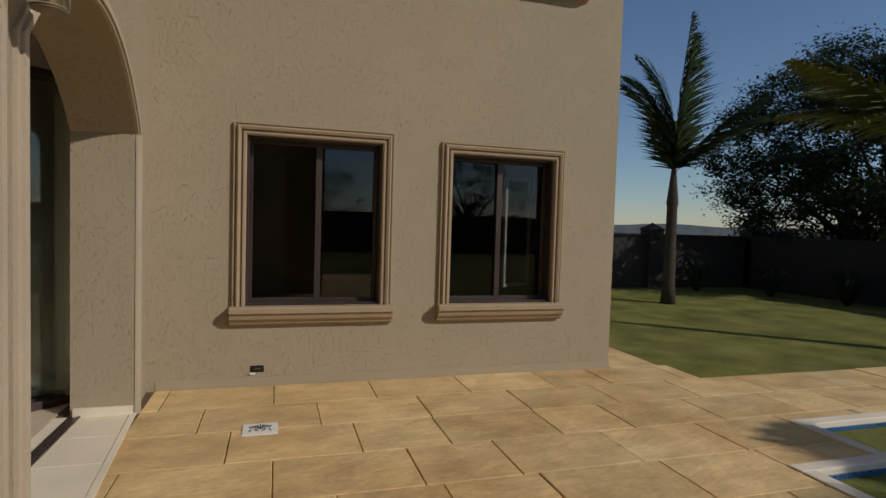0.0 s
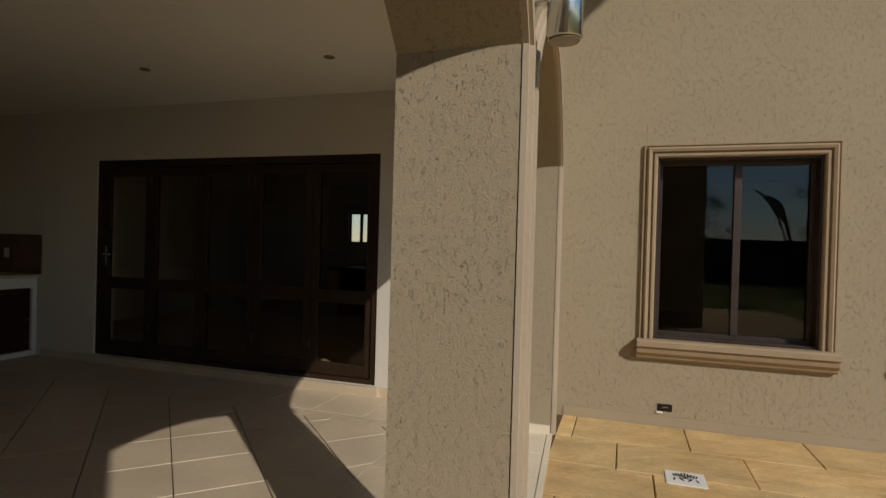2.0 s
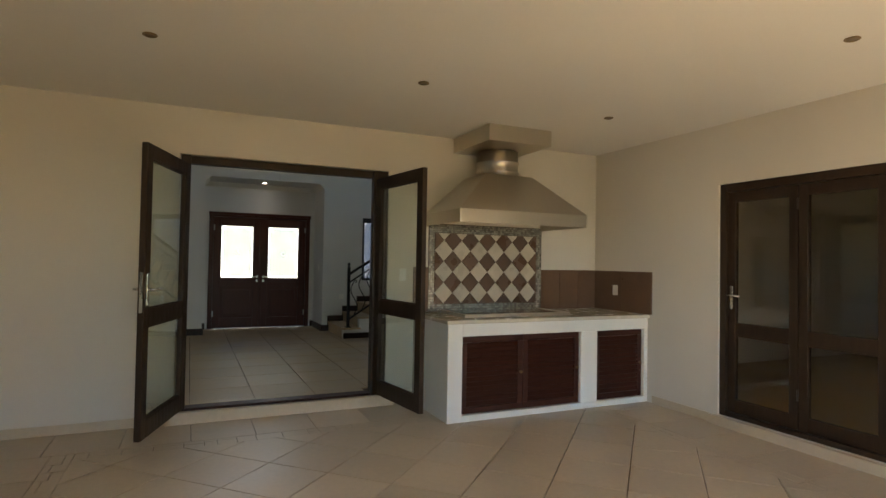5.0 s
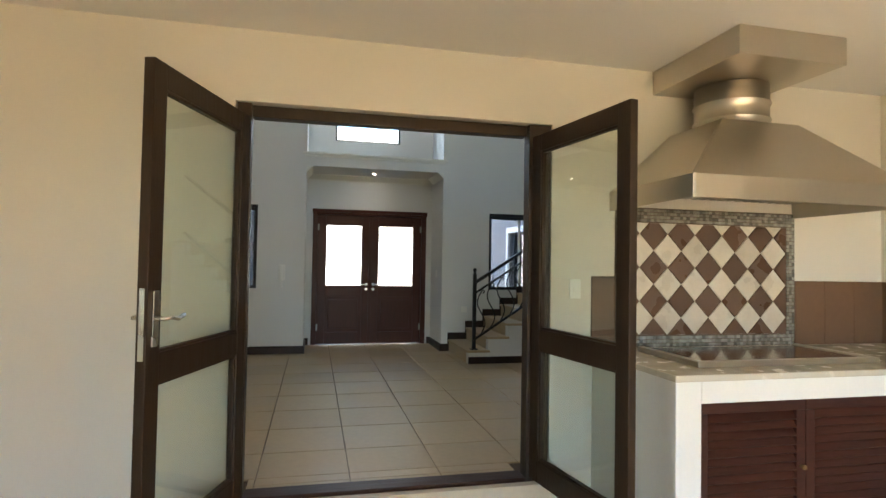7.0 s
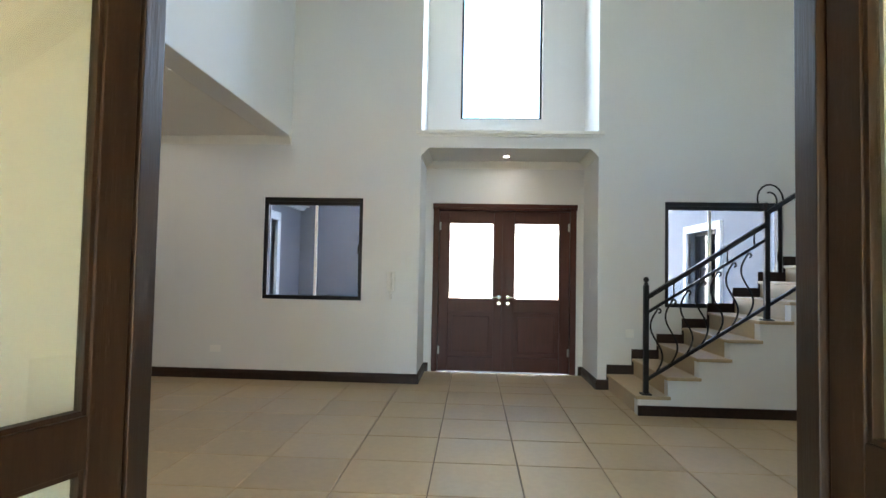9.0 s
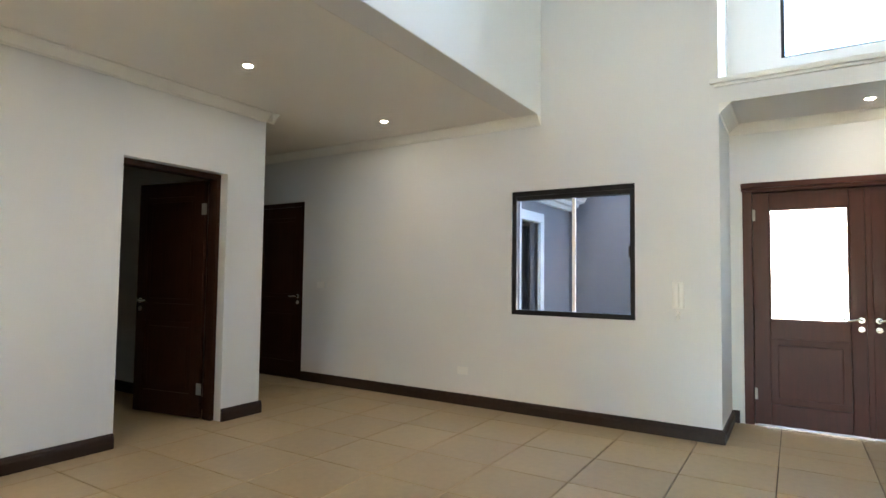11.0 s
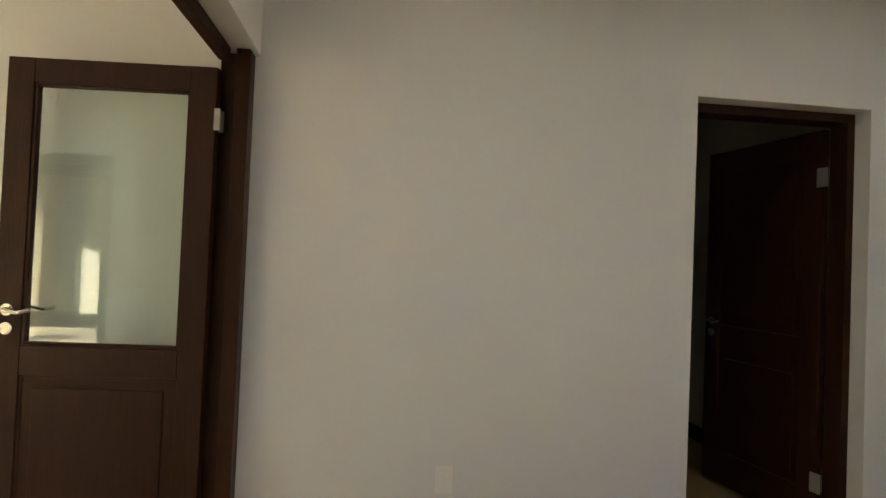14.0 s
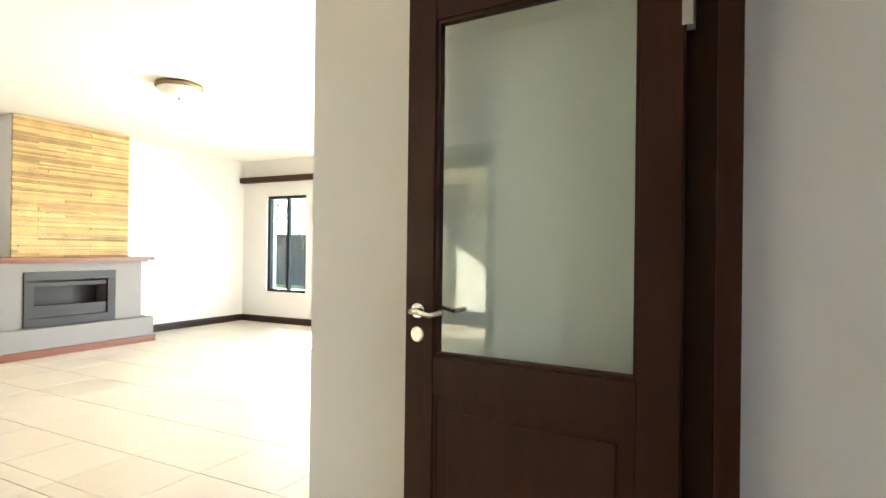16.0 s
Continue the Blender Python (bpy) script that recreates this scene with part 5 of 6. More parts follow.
# ---- kitchen things ----
isl = empty("kitchen_island", pose(0, 0, 0), "dark kitchen island with overhanging counter top", "kitchen island")
boxes("body", [(-3.30, 9.7, H, -2.75, 10.2, 0.86)], DARKWOOD_X, isl, bevel=0.005)
boxes("counter_top", [(-3.40, 9.5, 0.86, -1.0, 10.3, 0.90)], BLACK, isl, "black counter top", 0.004)
for x in (-2.35, -2.18):
    tube("leg", [(x, 9.65, H), (x, 9.65, 0.86)], 0.03, CHROME, isl, "round chrome leg")
for x in (-2.68, -2.38):
    e = empty("pendant_lamp", pose(x, 9.8, 0), "conical grey pendant lamp over the island", "pendant lamp", "kitchen pendants")
    turned("shade", [(0.13, 1.46), (0.125, 1.47), (0.045, 1.92), (0.012, 1.95)], STEEL, e)
    tube("cord", [(0, 0, 1.94), (0, 0, 2.70)], 0.004, BLACK, e)
tagged(boxes("kitchen_cabinets", [(-4.2, 12.7, H, 0.6, 13.499, 2.3)], DARKWOOD, bevel=0.005), "dark kitchen cabinets along the back wall", "cabinet")
e = structure(empty("window_8", pose(0, 0, 0), "", "window"), "small bright kitchen window", "window")
boxes("window_frame", ring_frame("x", 13.56, 13.62, -5.15, -4.50, 1.30, 2.05, 0.04) + [(-4.86, 13.56, 1.34, -4.80, 13.62, 2.01)], BLACK, e)

# ---- outdoor fixtures ----
def wall_lamp(x, y, z):
    e = empty("wall_lamp", pose(x, y, z), "brushed steel up-and-down cylinder lamp on the pier", "wall lamp")
    turned("rosette", [(0.05, 0), (0.05, 0.012), (0.045, 0.018)], CHROME, e, m=pose(0, 0, 0, 0, 90, 0))
    boxes("arm", [(0.01, -0.018, -0.025, 0.07, 0.018, 0.025)], CHROME, e, bevel=0.003)
    turned("cylinder", [(0.050, -0.14), (0.054, -0.136), (0.054, 0.136), (0.050, 0.14)], CHROME, e, "brushed steel cylinder", 32, pose(0.11, 0, 0))
    turned("lens", [(0.046, -0.146), (0.046, -0.141)], SPOT_OFF, e, m=pose(0.11, 0, 0))
    return e


wall_lamp(skew(2.95) + 0.39, 2.955, 2.11)
so = empty("broken_socket", pose(1.635, YW, 0.142), "open outdoor socket box with loose wires in the stucco", "socket")
boxes("rim", ring_frame("x", -0.002, 0.0, -0.062, 0.062, -0.036, 0.036, 0.008), PLINTH, so)
# flat black plate on the wall paints the shade of the open box
boxes("cavity_shade", [(-0.054, -0.003, -0.028, 0.054, -0.0005, 0.028)], BLACK, so)
boxes("loose_plaster", [(-0.058, -0.010, -0.046, -0.012, -0.001, -0.030)], WHITE, so, "broken edge of white filler", 0.003)
for i in range(4):
    tube("wire", [(-0.03 + i * 0.018, -0.003, -0.01), (-0.02 + i * 0.014, -0.02, 0.0), (-0.005 + i * 0.01, -0.012, 0.012)], 0.004, BRASS, so, "loose wire", 5)
dr = empty("floor_drain", pose(1.69, 4.785, 0.0), "white slotted floor drain grate in the paving", "drain")
boxes("grate", [(-0.11, -0.10, 0.0, 0.11, 0.10, 0.008)], PLASTIC, dr, bevel=0.003)
# black strips laid on the solid grate paint the dark of its slots
for i in range(9):
    u = (i - 4) / 4
    for s1 in (-1, 1):
        boxes("slot_shade", [(-0.0045, 0.012, 0.0082, 0.0045, 0.078 - 0.03 * abs(u), 0.0095)], BLACK, dr, m=pose(u * 0.055, 0, 0, 0, 0, (-14 if s1 > 0 else 180 + 14) * u))

# ---- garden ----
def frond(length, droop, mat, parent, m, n=40, leaf=0.40, seed=0):
    """A feather leaf: arched rib with two rows of narrow leaflets."""
    rnd = random.Random(seed)
    bm = bmesh.new()
    rib = []
    for i in range(n + 1):
        u = i / n
        rib.append(Vector((length * (u - 0.18 * droop * u * u), 0, length * (0.25 * u - droop * u * u * 0.75))))
    for i in range(n):
        a, b = rib[i], rib[i + 1]
        w = 0.035 * (1 - i / n) + 0.006
        bm.faces.new([bm.verts.new(p) for p in (a + Vector((0, -w, 0)), a + Vector((0, w, 0)), b + Vector((0, w, 0)), b + Vector((0, -w, 0)))])
        if i < 3:
            continue
        u = i / n
        ln = leaf * 1.25 * math.sin(math.pi * min(1, 0.16 + u * 0.84)) * rnd.uniform(0.85, 1.1) + 0.10
        for s in (-1, 1):
            for sub in (0, 0.33, 0.67):
                base = a.lerp(b, sub)
                tip = base + Vector((ln * rnd.uniform(0.45, 0.75), s * ln * rnd.uniform(0.6, 0.85), -ln * rnd.uniform(0.1, 0.5)))
                mid = base.lerp(tip, 0.5) + Vector((0, 0, 0.04))
                q = Vector((0.016, -s * 0.009, 0))
                bm.faces.new([bm.verts.new(p) for p in (base - q, base + q, mid + q, mid - q)])
                bm.faces.new([bm.verts.new(p) for p in (mid - q, mid + q, tip)])
    bm.transform(m)
    return part("frond", bm, mat, parent)


def palm(name, x, y, h, leaves, mat, label, seed, leaf=0.40):
    rnd = random.Random(seed)
    e = empty(name, pose(x, y, -0.06), label, "palm tree")
    turned("trunk", [(0.15, 0), (0.12, 0.4), (0.105, h * 0.5), (0.10, h * 0.72), (0.115, h * 0.75), (0.085, h * 0.86), (0.045, h)], TRUNK, e, "ringed grey trunk", 14)
    for i, (az, tilt, ln, droop) in enumerate(leaves):
        frond(ln, droop, mat, e, pose(0, 0, h - 0.1, 0, -tilt, az), leaf=leaf, seed=seed * 31 + i)
    return e


palm("palm_tree", 9.25, 10.3, 2.65, [(321, 76, 3.1, 0.10), (300, 74, 2.7, 0.12), (141, 84, 2.7, 0.62), (155, 74, 2.5, 0.75), (125, 78, 2.5, 0.70), (321, 46, 2.2, 0.42), (335, 40, 2.1, 0.5), (60, 60, 1.6, 0.5)], FROND, "slender garden palm with few upright feathery fronds", 3, 0.62)
palm("palm_tree", 9.7, 5.95, 2.75, [(163, 26, 2.3, 0.35), (145, 18, 2.0, 0.5), (185, 12, 2.0, 0.6), (110, 40, 1.9, 0.6), (60, 40, 1.8, 0.6), (300, 40, 1.8, 0.6), (235, 35, 1.8, 0.6)], FROND_PALE, "palm with arching yellow-green fronds beside the lawn", 8)


def tree(name, x, y, h, spread, label, seed, clumps=170, per=46, leafmat=LEAF, low=0.32):
    """Tapered trunk, limbs, and a crown of many small leaves in clumps."""
    rnd = random.Random(seed)
    e = empty(name, pose(x, y, -0.06), label, "tree")
    tube("trunk", [(0, 0, 0), (0.05, 0.03, h * 0.15), (0.0, 0.1, h * 0.3), (0.1, 0.05, h * 0.5)], 0.22, TRUNK, e, "dark branching trunk", 10, 0.10)
    bm = bmesh.new()
    for i in range(12):
        a = i * math.tau / 12 + rnd.uniform(-0.2, 0.2)
        tip = Vector((math.cos(a) * spread * rnd.uniform(0.55, 0.95), math.sin(a) * spread * rnd.uniform(0.55, 0.95), h * rnd.uniform(0.45, 0.9)))
        root = Vector((0, 0.05, h * rnd.uniform(0.15, 0.4)))
        limb = tube("limb", [root, root.lerp(tip, 0.4) + Vector((0, 0, 0.3)), tip], 0.075, TRUNK, e, sides=6, taper=0.015)
    for c in range(clumps):
        a, u = rnd.uniform(0, math.tau), rnd.random() ** 0.5
        zz = rnd.uniform(low, 1.0)
        rr = spread * u * math.sqrt(max(0.05, 1 - ((zz - 0.55) / 0.5) ** 2))
        ctr = Vector((math.cos(a) * rr, math.sin(a) * rr, h * zz + rnd.uniform(-0.2, 0.2)))
        size = rnd.uniform(0.22, 0.55)
        for k in range(per):
            d = Vector((rnd.gauss(0, 1), rnd.gauss(0, 1), rnd.gauss(0, 0.6)))
            p = ctr + d * size * 0.6
            l, w = rnd.uniform(0.08, 0.17), rnd.uniform(0.02, 0.042)
            t = Vector((rnd.uniform(-1, 1), rnd.uniform(-1, 1), rnd.uniform(-0.9, 0.4))).normalized()
            q = t.orthogonal().normalized() * w
            bm.faces.new([bm.verts.new(v) for v in (p - q * 0.4, p + t * l * 0.5 - q, p + t * l, p + t * l * 0.5 + q)])
    me = bpy.data.meshes.new("crown")
    bm.to_mesh(me)
    bm.free()
    me.materials.append(leafmat)
    cr = new("crown", me)
    cr.parent = e
    tagged(cr, "crown of fine dark leaves")
    return e


tree("tree", 16.6, 11.2, 6.2, 4.2, "large dark fine-leaved tree behind the garden wall", 5, 460, 150, low=0.12)
tree("tree", 19.5, 14.5, 7.0, 4.5, "large dark tree behind the garden wall", 6, 260, 120, low=0.2)
gw = structure(empty("garden_wall", pose(0, 0, 0), "", "garden wall"), "garden wall with capped piers, shade put into its dark colour", "garden wall")
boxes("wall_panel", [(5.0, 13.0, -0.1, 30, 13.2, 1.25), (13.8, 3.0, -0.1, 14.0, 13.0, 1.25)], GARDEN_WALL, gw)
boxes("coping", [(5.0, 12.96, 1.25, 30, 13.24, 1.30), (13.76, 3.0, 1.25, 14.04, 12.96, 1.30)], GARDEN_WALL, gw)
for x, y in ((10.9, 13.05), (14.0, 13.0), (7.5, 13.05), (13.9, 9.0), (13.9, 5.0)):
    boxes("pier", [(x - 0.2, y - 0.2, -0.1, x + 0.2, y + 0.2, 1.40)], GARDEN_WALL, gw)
    bm = bmesh.new()
    b4 = [bm.verts.new((x + sx * 0.25, y + sy * 0.25, 1.40)) for sx, sy in ((-1, -1), (1, -1), (1, 1), (-1, 1))]
    ap = bm.verts.new((x, y, 1.58))
    bm.faces.new(b4[::-1])
    for k in range(4):
        bm.faces.new((b4[k], b4[(k + 1) % 4], ap))
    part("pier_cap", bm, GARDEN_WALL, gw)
for i, (x, y, s) in enumerate(((7.0, 12.3, 0.8), (8.2, 12.4, 0.6), (11.6, 12.2, 0.9), (12.8, 11.2, 0.8), (13.1, 9.6, 0.9), (13.0, 7.6, 0.8))):
    rnd = random.Random(40 + i)
    e = empty("garden_shrub", pose(x, y, -0.06), "dark strap-leaved shrub along the garden wall", "shrub", "border shrubs")
    bm = bmesh.new()
    for k in range(46):
        a, t = rnd.uniform(0, math.tau), rnd.uniform(0.5, 1.4)
        d = Vector((math.cos(a), math.sin(a), 0))
        w = Vector((-d.y, d.x, 0)) * 0.025
        L = s * rnd.uniform(0.6, 1.1)
        p0, p1, p2 = d * 0.05, d * L * 0.35 * t + Vector((0, 0, L * 0.75)), d * L * 0.8 * t + Vector((0, 0, L * rnd.uniform(0.5, 1.0)))
        bm.faces.new([bm.verts.new(v) for v in (p0 - w, p0 + w, p1 + w, p1 - w)])
        bm.faces.new([bm.verts.new(v) for v in (p1 - w, p1 + w, p2)])
    part("leaves", bm, LEAF, e)
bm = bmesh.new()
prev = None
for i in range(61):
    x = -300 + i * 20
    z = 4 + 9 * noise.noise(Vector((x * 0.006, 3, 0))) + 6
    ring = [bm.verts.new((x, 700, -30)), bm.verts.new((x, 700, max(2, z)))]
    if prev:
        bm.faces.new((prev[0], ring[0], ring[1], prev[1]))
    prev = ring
structure(part("backdrop", bm, HILL), "low hills on the horizon with haze put into their colour", "hills")

# pool with coping
pool = structure(empty("pool", pose(0, 0, 0), "", "pool"), "swimming pool with pale stone coping and blue tile edge", "pool")
boxes("coping_stone", [(5.40, 4.06, -0.04, 7.7, 4.16, 0.012), (5.40, 3.44, -0.04, 5.50, 4.06, 0.012), (4.70, 3.44, -0.04, 5.40, 3.54, 0.012), (4.70, -2.0, -0.04, 4.80, 3.44, 0.012)], PALE_PAVER, pool, bevel=0.01)
boxes("pool_tile_band", [(5.50, 4.045, -0.55, 7.7, 4.059, -0.03), (5.501, 3.44, -0.55, 5.515, 4.045, -0.03), (4.801, 3.425, -0.55, 5.501, 3.439, -0.03), (4.801, -2.0, -0.55, 4.815, 3.425, -0.03)], POOL_TILE, pool)
structure(boxes("water", [(4.816, -2.0, -0.5, 7.7, 3.424, -0.10), (5.516, 3.424, -0.5, 7.7, 4.044, -0.1005)], WATER), "still green-blue pool water", "water")

turned("round_step", [(0.97, -0.3), (0.97, -0.075), (0.90, -0.07), (0.88, -0.3)], POOL_TILE, pool, "blue tiled rim of a round pool step", 48, pose(6.55, 3.15, 0))
# unseen palm, positioned so its soft shadow falls on the terrace
palm("palm_tree", 9.45, -0.45, 3.0, [(20, 40, 1.3, 0.7), (110, 45, 1.3, 0.7), (190, 40, 1.3, 0.7), (280, 45, 1.3, 0.7), (330, 60, 1.2, 0.7)], FROND, "out-of-view palm placed to shade the terrace paving", 21)

# plants behind the walker that the window panes mirror
def strelitzia(x, y, h, seed):
    rnd = random.Random(seed)
    e = empty("strelitzia", pose(x, y, -0.06), "tall strelitzia with broad paddle leaves by the pool", "plant")
    for i in range(9):
        a = math.pi / 4 + (i % 2) * math.pi + rnd.uniform(-0.3, 0.3)
        lean = rnd.uniform(0.1, 0.55)
        top = Vector((math.cos(a) * lean * h * 0.5, math.sin(a) * lean * h * 0.5, h * rnd.uniform(0.6, 0.8)))
        tube("stem", [(0, 0, 0), top * 0.6, top], 0.03, TRUNK, e, sides=6)
        bm = bmesh.new()
        d = (top.normalized() + Vector((math.cos(a), math.sin(a), 0)) * 0.35).normalized()
        sd = d.cross(Vector((0, 0, 1))).normalized()
        prev = None
        for k in range(9):
            u = k / 8
            w = 0.24 * math.sin(math.pi * (0.06 + u * 0.94)) + 0.01
            c = top + d * u * 1.2 + Vector((0, 0, -0.25 * u * u))
            ring = [bm.verts.new(c - sd * w + Vector((0, 0, 0.06))), bm.verts.new(c), bm.verts.new(c + sd * w + Vector((0, 0, 0.06)))]
            if prev:
                bm.faces.new((prev[0], prev[1], ring[1], ring[0]))
                bm.faces.new((prev[1], prev[2], ring[2], ring[1]))
            prev = ring
        part("leaf", bm, LEAF, e)
    return e


strelitzia(6.6, -9.0, 3.6, 2)
tree("tree", 2.5, -15, 4.0, 3.2, "leafy garden tree beyond the pool", 12, 120, 40)
tree("tree", 11.0, -16, 5.0, 3.6, "leafy garden tree beyond the pool", 13, 120, 40)
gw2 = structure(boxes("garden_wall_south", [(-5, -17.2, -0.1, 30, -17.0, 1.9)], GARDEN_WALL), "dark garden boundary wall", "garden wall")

# ---- floors, piece by piece ----
def clip_rect(pts, x0, y0, x1, y1):
    for ax, lim, s in ((0, x0, 1), (0, x1, -1), (1, y0, 1), (1, y1, -1)):
        res = []
        for p, q in zip(pts, pts[1:] + pts[:1]):
            dp, dq = s * (p[ax] - lim), s * (q[ax] - lim)
            if dp >= 0:
                res.append(p)
            if dp * dq < 0:
                u = dp / (dp - dq)
                res.append((p[0] + (q[0] - p[0]) * u, p[1] + (q[1] - p[1]) * u))
        pts = res
        if not pts:
            return []
    return pts


def slab(pts, z, depth, mat, parent, name="tile", edge=0.003):
    """One tile with chamfered rim, its own origin at its middle."""
    cx, cy = sum(p[0] for p in pts) / len(pts), sum(p[1] for p in pts) / len(pts)
    bm = bmesh.new()
    lo = [bm.verts.new((x - cx, y - cy, -depth)) for x, y in pts]
    md = [bm.verts.new((x - cx, y - cy, -edge)) for x, y in pts]
    hi = []
    for x, y in pts:
        d = Vector((cx - x, cy - y))
        d = d.normalized() * edge
        hi.append(bm.verts.new((x - cx + d.x, y - cy + d.y, 0)))
    n = len(pts)
    bm.faces.new(hi)
    for k in range(n):
        bm.faces.new((lo[k], lo[(k + 1) % n], md[(k + 1) % n], md[k]))
        bm.faces.new((md[k], md[(k + 1) % n], hi[(k + 1) % n], hi[k]))
    ob = part(name, bm, mat, parent)
    ob.location = (cx, cy, z)
    return ob


def shared_tile(w, d, h, mat, edge=0.003):
    bm = bmesh.new()
    box_into(bm, -w / 2, -d / 2, -h, w / 2, d / 2, 0)
    bmesh.ops.bevel(bm, geom=[ed for ed in bm.edges if all(v.co.z > -1e-6 for v in ed.verts)], offset=edge, segments=1, affect="EDGES")
    return finish(bm, "tile", mat)


floor_patio = bpy.data.objects["floor"]
S = 0.46
g = 0.006
c45 = math.sqrt(0.5)
PX0, PX1, PY0, PY1 = XB + 0.68, -0.10, YS + 0.68, YF - 0.72
for i in range(-20, 21):
    for j in range(-20, 21):
        cu, cv = i * S, j * S
        cx, cy = -2.5 + (cu - cv) * c45, 2.9 + (cu + cv) * c45
        r = (S - g) * c45
        pts = clip_rect([(cx - r, cy), (cx, cy - r), (cx + r, cy), (cx, cy + r)], PX0, PY0, PX1, PY1)
        if len(pts) < 3 or abs(sum(p[0] * q[1] - q[0] * p[1] for p, q in zip(pts, pts[1:] + pts[:1]))) < 0.006:
            continue
        slab(pts, 0.0, 0.011, TILE, floor_patio)


def brick_band(x0, y0, x1, y1, along, rnd):
    """A border of small straight-cut tiles set as a broken chain."""
    L, W = (x1 - x0, y1 - y0) if along == "x" else (y1 - y0, x1 - x0)
    a = 0.0
    while a < L - 0.02:
        w = min(rnd.choice((0.09, 0.14, 0.20)), L - a)
        cuts = rnd.choice(((0, 1), (0, 0.5, 1), (0, 0.33, 1), (0, 0.66, 1)))
        for p, q in zip(cuts, cuts[1:]):
            u0, u1, v0, v1 = a + 0.002, a + w - 0.002, p * W + 0.002, q * W - 0.002
            r = (x0 + u0, y0 + v0, x0 + u1, y0 + v1) if along == "x" else (x0 + v0, y0 + u0, x0 + v1, y0 + u1)
            yield r
        a += w


def strip_tiles(x0, y0, x1, y1, along, step):
    L = x1 - x0 if along == "x" else y1 - y0
    n = max(1, round(L / step))
    for i in range(n):
        a, b = L * i / n + 0.002, L * (i + 1) / n - 0.002
        yield (x0 + a, y0 + 0.002, x0 + b, y1 - 0.002) if along == "x" else (x0 + 0.002, y0 + a, x1 - 0.002, y0 + b)


rnd = random.Random(17)
B = 0.14
borders = list(brick_band(PX0 - B, PY0 - B, PX1, PY0, "x", rnd)) + list(brick_band(PX0 - B, PY1, PX1, PY1 + B, "x", rnd)) + list(brick_band(PX0 - B, PY0, PX0, PY1, "y", rnd))
bm = bmesh.new()
for x0, y0, x1, y1 in borders:
    box_into(bm, x0, y0, -0.011, x1, y1, -0.0005 - rnd.random() * 0.001)
tagged(part("border_mosaic", bm, TILE, floor_patio, "border of small straight-cut cream tiles"), kind="stuff")
edges = list(strip_tiles(XB, YS, PX0 - B, YF, "y", 0.46)) + list(strip_tiles(PX0 - B, PY1 + B, PX1, YF, "x", 0.46)) + list(strip_tiles(PX0 - B, YS, PX1, PY0 - B, "x", 0.46)) + list(strip_tiles(PX1, YS, 0.36, YF, "y", 0.46))
for x0, y0, x1, y1 in edges:
    slab([(x0, y0), (x1, y0), (x1, y1), (x0, y1)], 0.0, 0.011, TILE, floor_patio)

# threshold strip of pale slabs under the arcade, with a raised pale edge
thr = structure(boxes("threshold", [(0.36, -0.3, -0.05, 1.02, YW, -0.008)], SOIL), "pale tiled threshold under the arches", "threshold")
y = 0.25
while y < 5.24:
    y1 = min(y + 0.42, 5.28)
    if not (y < 3.09 and y1 > 2.82):
        slab([(0.365, y + 0.002), (skew(y) + 0.36, y + 0.002), (skew(y1) + 0.36, y1 - 0.002), (0.365, y1 - 0.002)], 0.001, 0.009, PALE_PAVER, thr)
    y = y1
for a, b in ((0.25, 2.82), (3.09, 5.28)):
    slab([(skew(a) + 0.364, a), (skew(a) + 0.40, a), (skew(b) + 0.40, b), (skew(b) + 0.364, b)], 0.006, 0.02, PALE_PAVER, thr, "edge_strip")
slab([(skew(5.28) + 0.02, 5.262), (skew(5.28) + 0.38, 5.262), (skew(5.28) + 0.38, 5.279), (skew(5.28) + 0.02, 5.279)], 0.06, 0.07, PALE_PAVER, thr, "edge_strip")

# outdoor pavers in running rows
paving = structure(boxes("pavement", [(0.95, -4.0, -0.08, 4.70, 5.80, -0.018), (4.70, 3.54, -0.08, 5.40, 8.8, -0.018), (5.40, 4.16, -0.08, 5.60, 8.8, -0.018), (5.60, 4.16, -0.08, 14, 5.20, -0.018)], SOIL), "sandy bed of the terrace paving", "pavement")
meshes = [shared_tile(0.776, 0.496, 0.03, PAVER, 0.005), shared_tile(0.556, 0.496, 0.03, PAVER, 0.005)]
rnd = random.Random(4)
def paver_at(cx, cy, k):
    ob = new("paver", meshes[k])
    ob.parent = paving
    ob.matrix_local = pose(cx, cy, 0.0 + rnd.uniform(-0.002, 0.002), rnd.uniform(-0.2, 0.2), rnd.uniform(-0.2, 0.2), 180 * rnd.randrange(2))
row = 0
y = YW - 0.255
while y > -3.8:
    limit = 4.70 if y < 3.7 else 5.40 if y < 4.17 else 13.6 if y < 5.25 else 5.62
    x = 0.99 + (0.0, 0.31, 0.52)[row % 3]
    slab([(0.88, y - 0.246), (x - 0.004, y - 0.246), (x - 0.004, y + 0.246), (0.88, y + 0.246)], 0.0, 0.03, PAVER, paving, "paver", 0.005)
    while x < limit - 0.03:
        k = 0 if rnd.random() < 0.72 else 1
        w = 0.78 if k == 0 else 0.56
        if x + w <= limit:
            paver_at(x + w / 2, y, k)
        else:
            slab([(x + 0.004, y - 0.246), (limit, y - 0.246), (limit, y + 0.246), (x + 0.004, y + 0.246)], 0.0, 0.03, PAVER, paving, "paver", 0.005)
        x += w
    y -= 0.5
    row += 1
for r in range(6):
    paver_at(5.26, 6.05 + r * 0.5, 1)

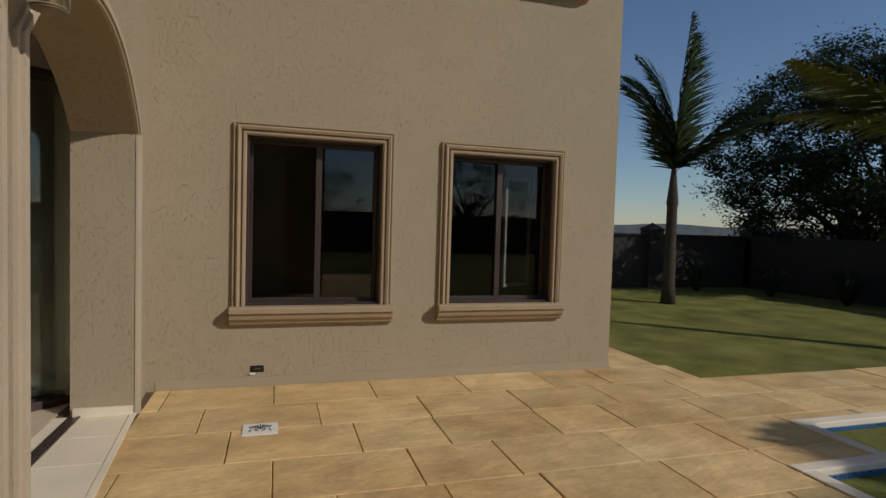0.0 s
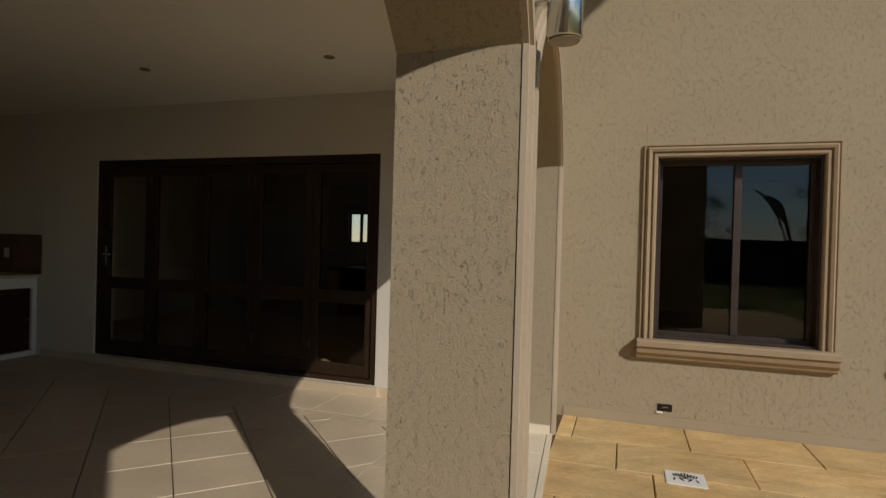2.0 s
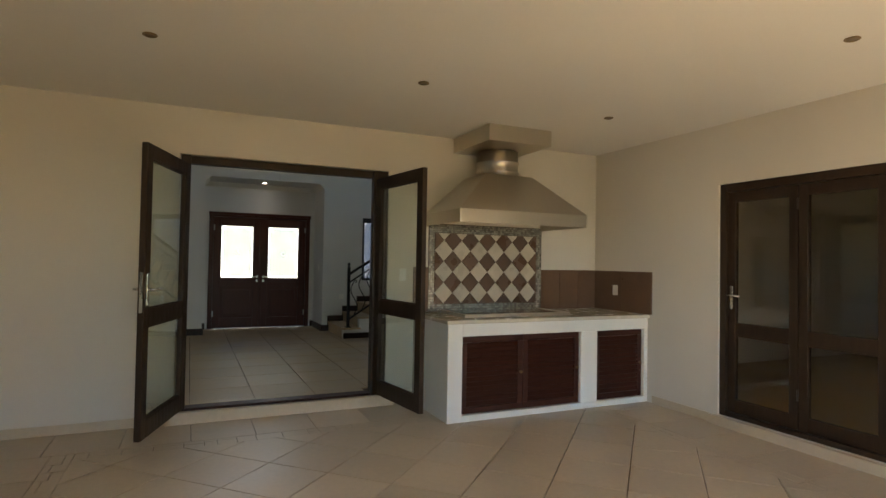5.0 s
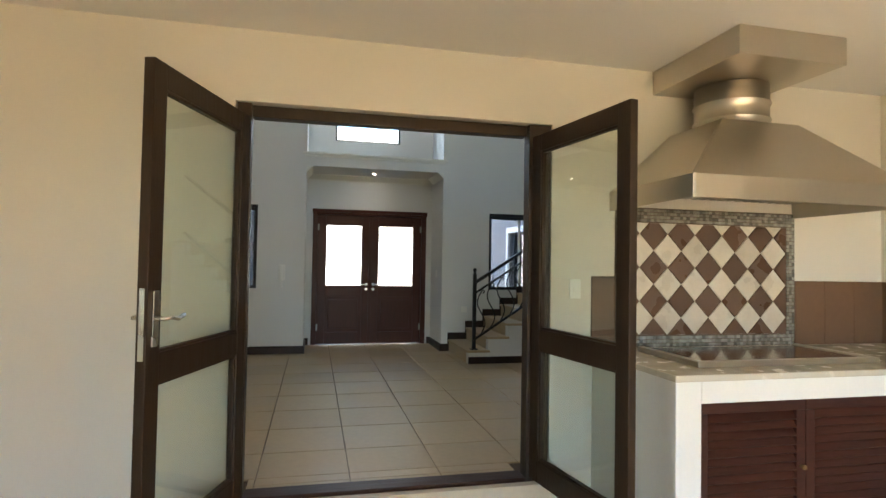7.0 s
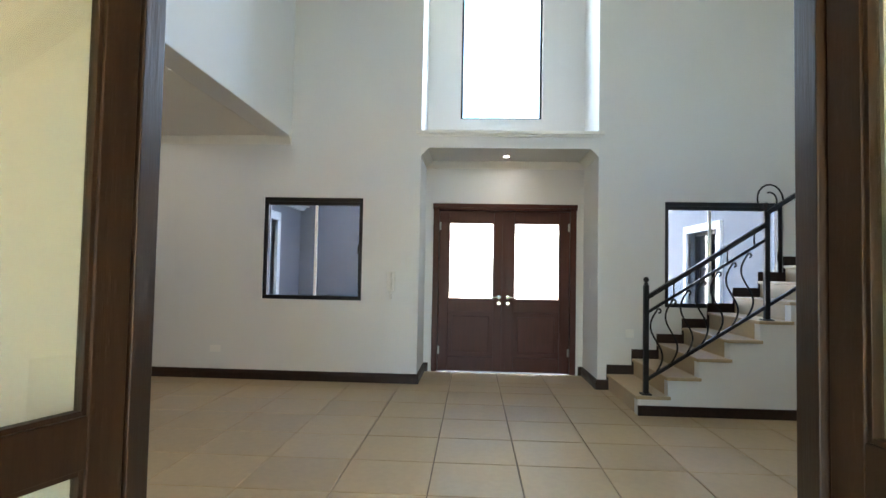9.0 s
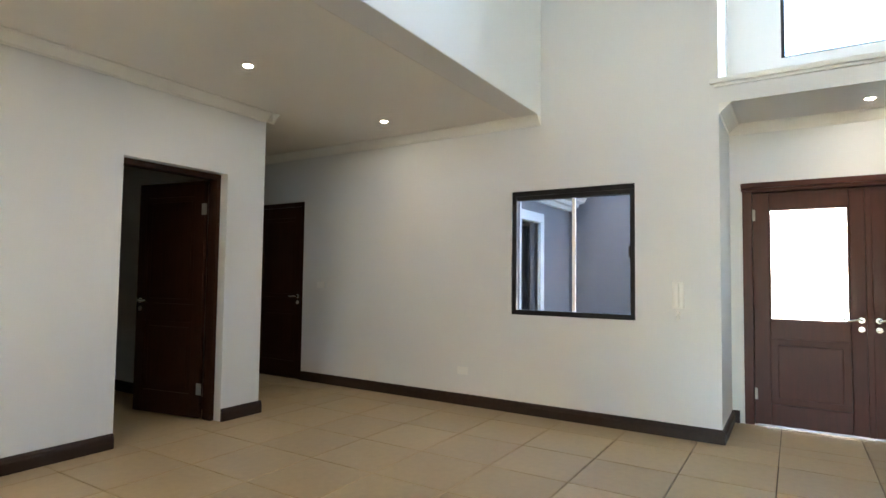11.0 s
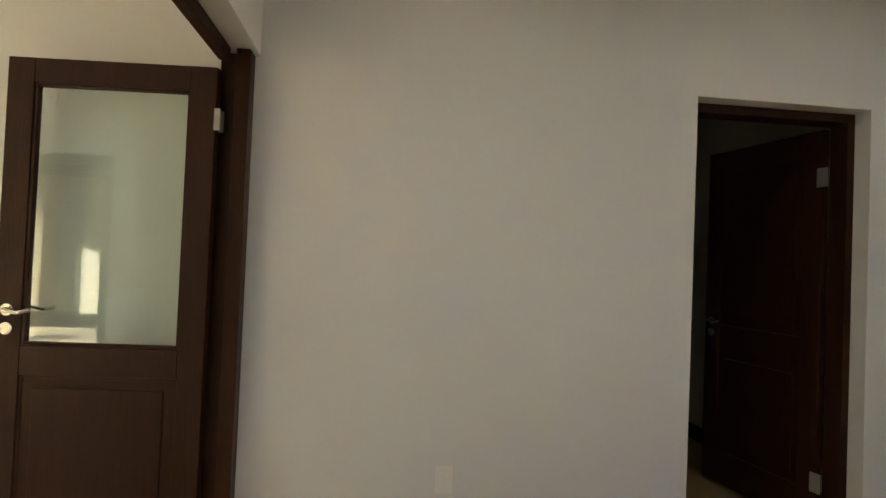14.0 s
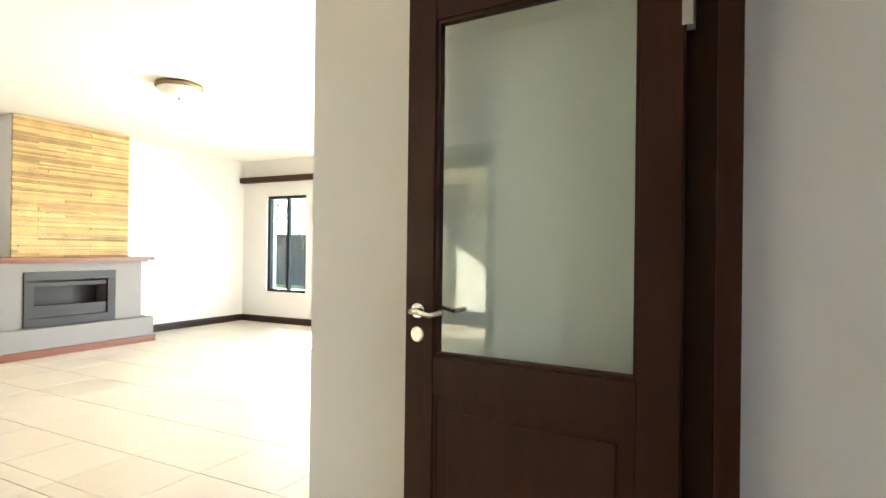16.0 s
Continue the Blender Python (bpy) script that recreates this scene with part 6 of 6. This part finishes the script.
for i in range(11):
    slab([(5.404 + i * 0.75, 4.165), (6.146 + i * 0.75, 4.165), (6.146 + i * 0.75, 4.292), (5.404 + i * 0.75, 4.292)], 0.0, 0.03, PAVER, paving, "paver", 0.005)
slab([(4.704, 3.544), (5.396, 3.544), (5.396, 3.79), (4.704, 3.79)], 0.0, 0.03, PAVER, paving, "paver", 0.005)

# hall and lounge tiles
hall_floor = bpy.data.objects["floor_hall"]
me = shared_tile(0.543, 0.543, 0.011, HALL_TILE)
def tiled(parent, me, x0, y0, x1, y1, ox, oy, size, keep=lambda x, y: True):
    nx, ny = int((x1 - x0) / size) + 3, int((y1 - y0) / size) + 3
    for i in range(nx):
        for j in range(ny):
            cx, cy = ox + (math.floor((x0 - ox) / size) + i) * size, oy + (math.floor((y0 - oy) / size) + j) * size
            a, b, c, d = max(cx - size / 2, x0), max(cy - size / 2, y0), min(cx + size / 2, x1), min(cy + size / 2, y1)
            if c - a < 0.02 or d - b < 0.02 or not keep(cx, cy):
                continue
            if c - a > size - 1e-4 and d - b > size - 1e-4:
                t = new("tile", me)
                t.parent = parent
                t.location = (cx, cy, H)
            else:
                slab([(a + 0.002, b + 0.002), (c - 0.002, b + 0.002), (c - 0.002, d - 0.002), (a + 0.002, d - 0.002)], H, 0.011, me.materials[0], parent)
tiled(hall_floor, me, XF, YO, XH, 5.2, -7.8, 2.25, 0.55)
tiled(hall_floor, me, XD, 1.60, XF, 3.60, -7.8, 2.25, 0.55)
tiled(hall_floor, me, XF, -5.4, -9.26, YO, -7.8, 2.25, 0.55)
tiled(hall_floor, me, XH, 1.385, -5.80, 3.005, -7.8, 2.25, 0.55)
structure(boxes("floor_small_room", [(-9.06, -6.0, H - 0.012, -7.0, YO - 0.001, H)], HALL_TILE), "beige tiled floor of the small room", "floor")
lounge_floor = bpy.data.objects["floor_lounge"]
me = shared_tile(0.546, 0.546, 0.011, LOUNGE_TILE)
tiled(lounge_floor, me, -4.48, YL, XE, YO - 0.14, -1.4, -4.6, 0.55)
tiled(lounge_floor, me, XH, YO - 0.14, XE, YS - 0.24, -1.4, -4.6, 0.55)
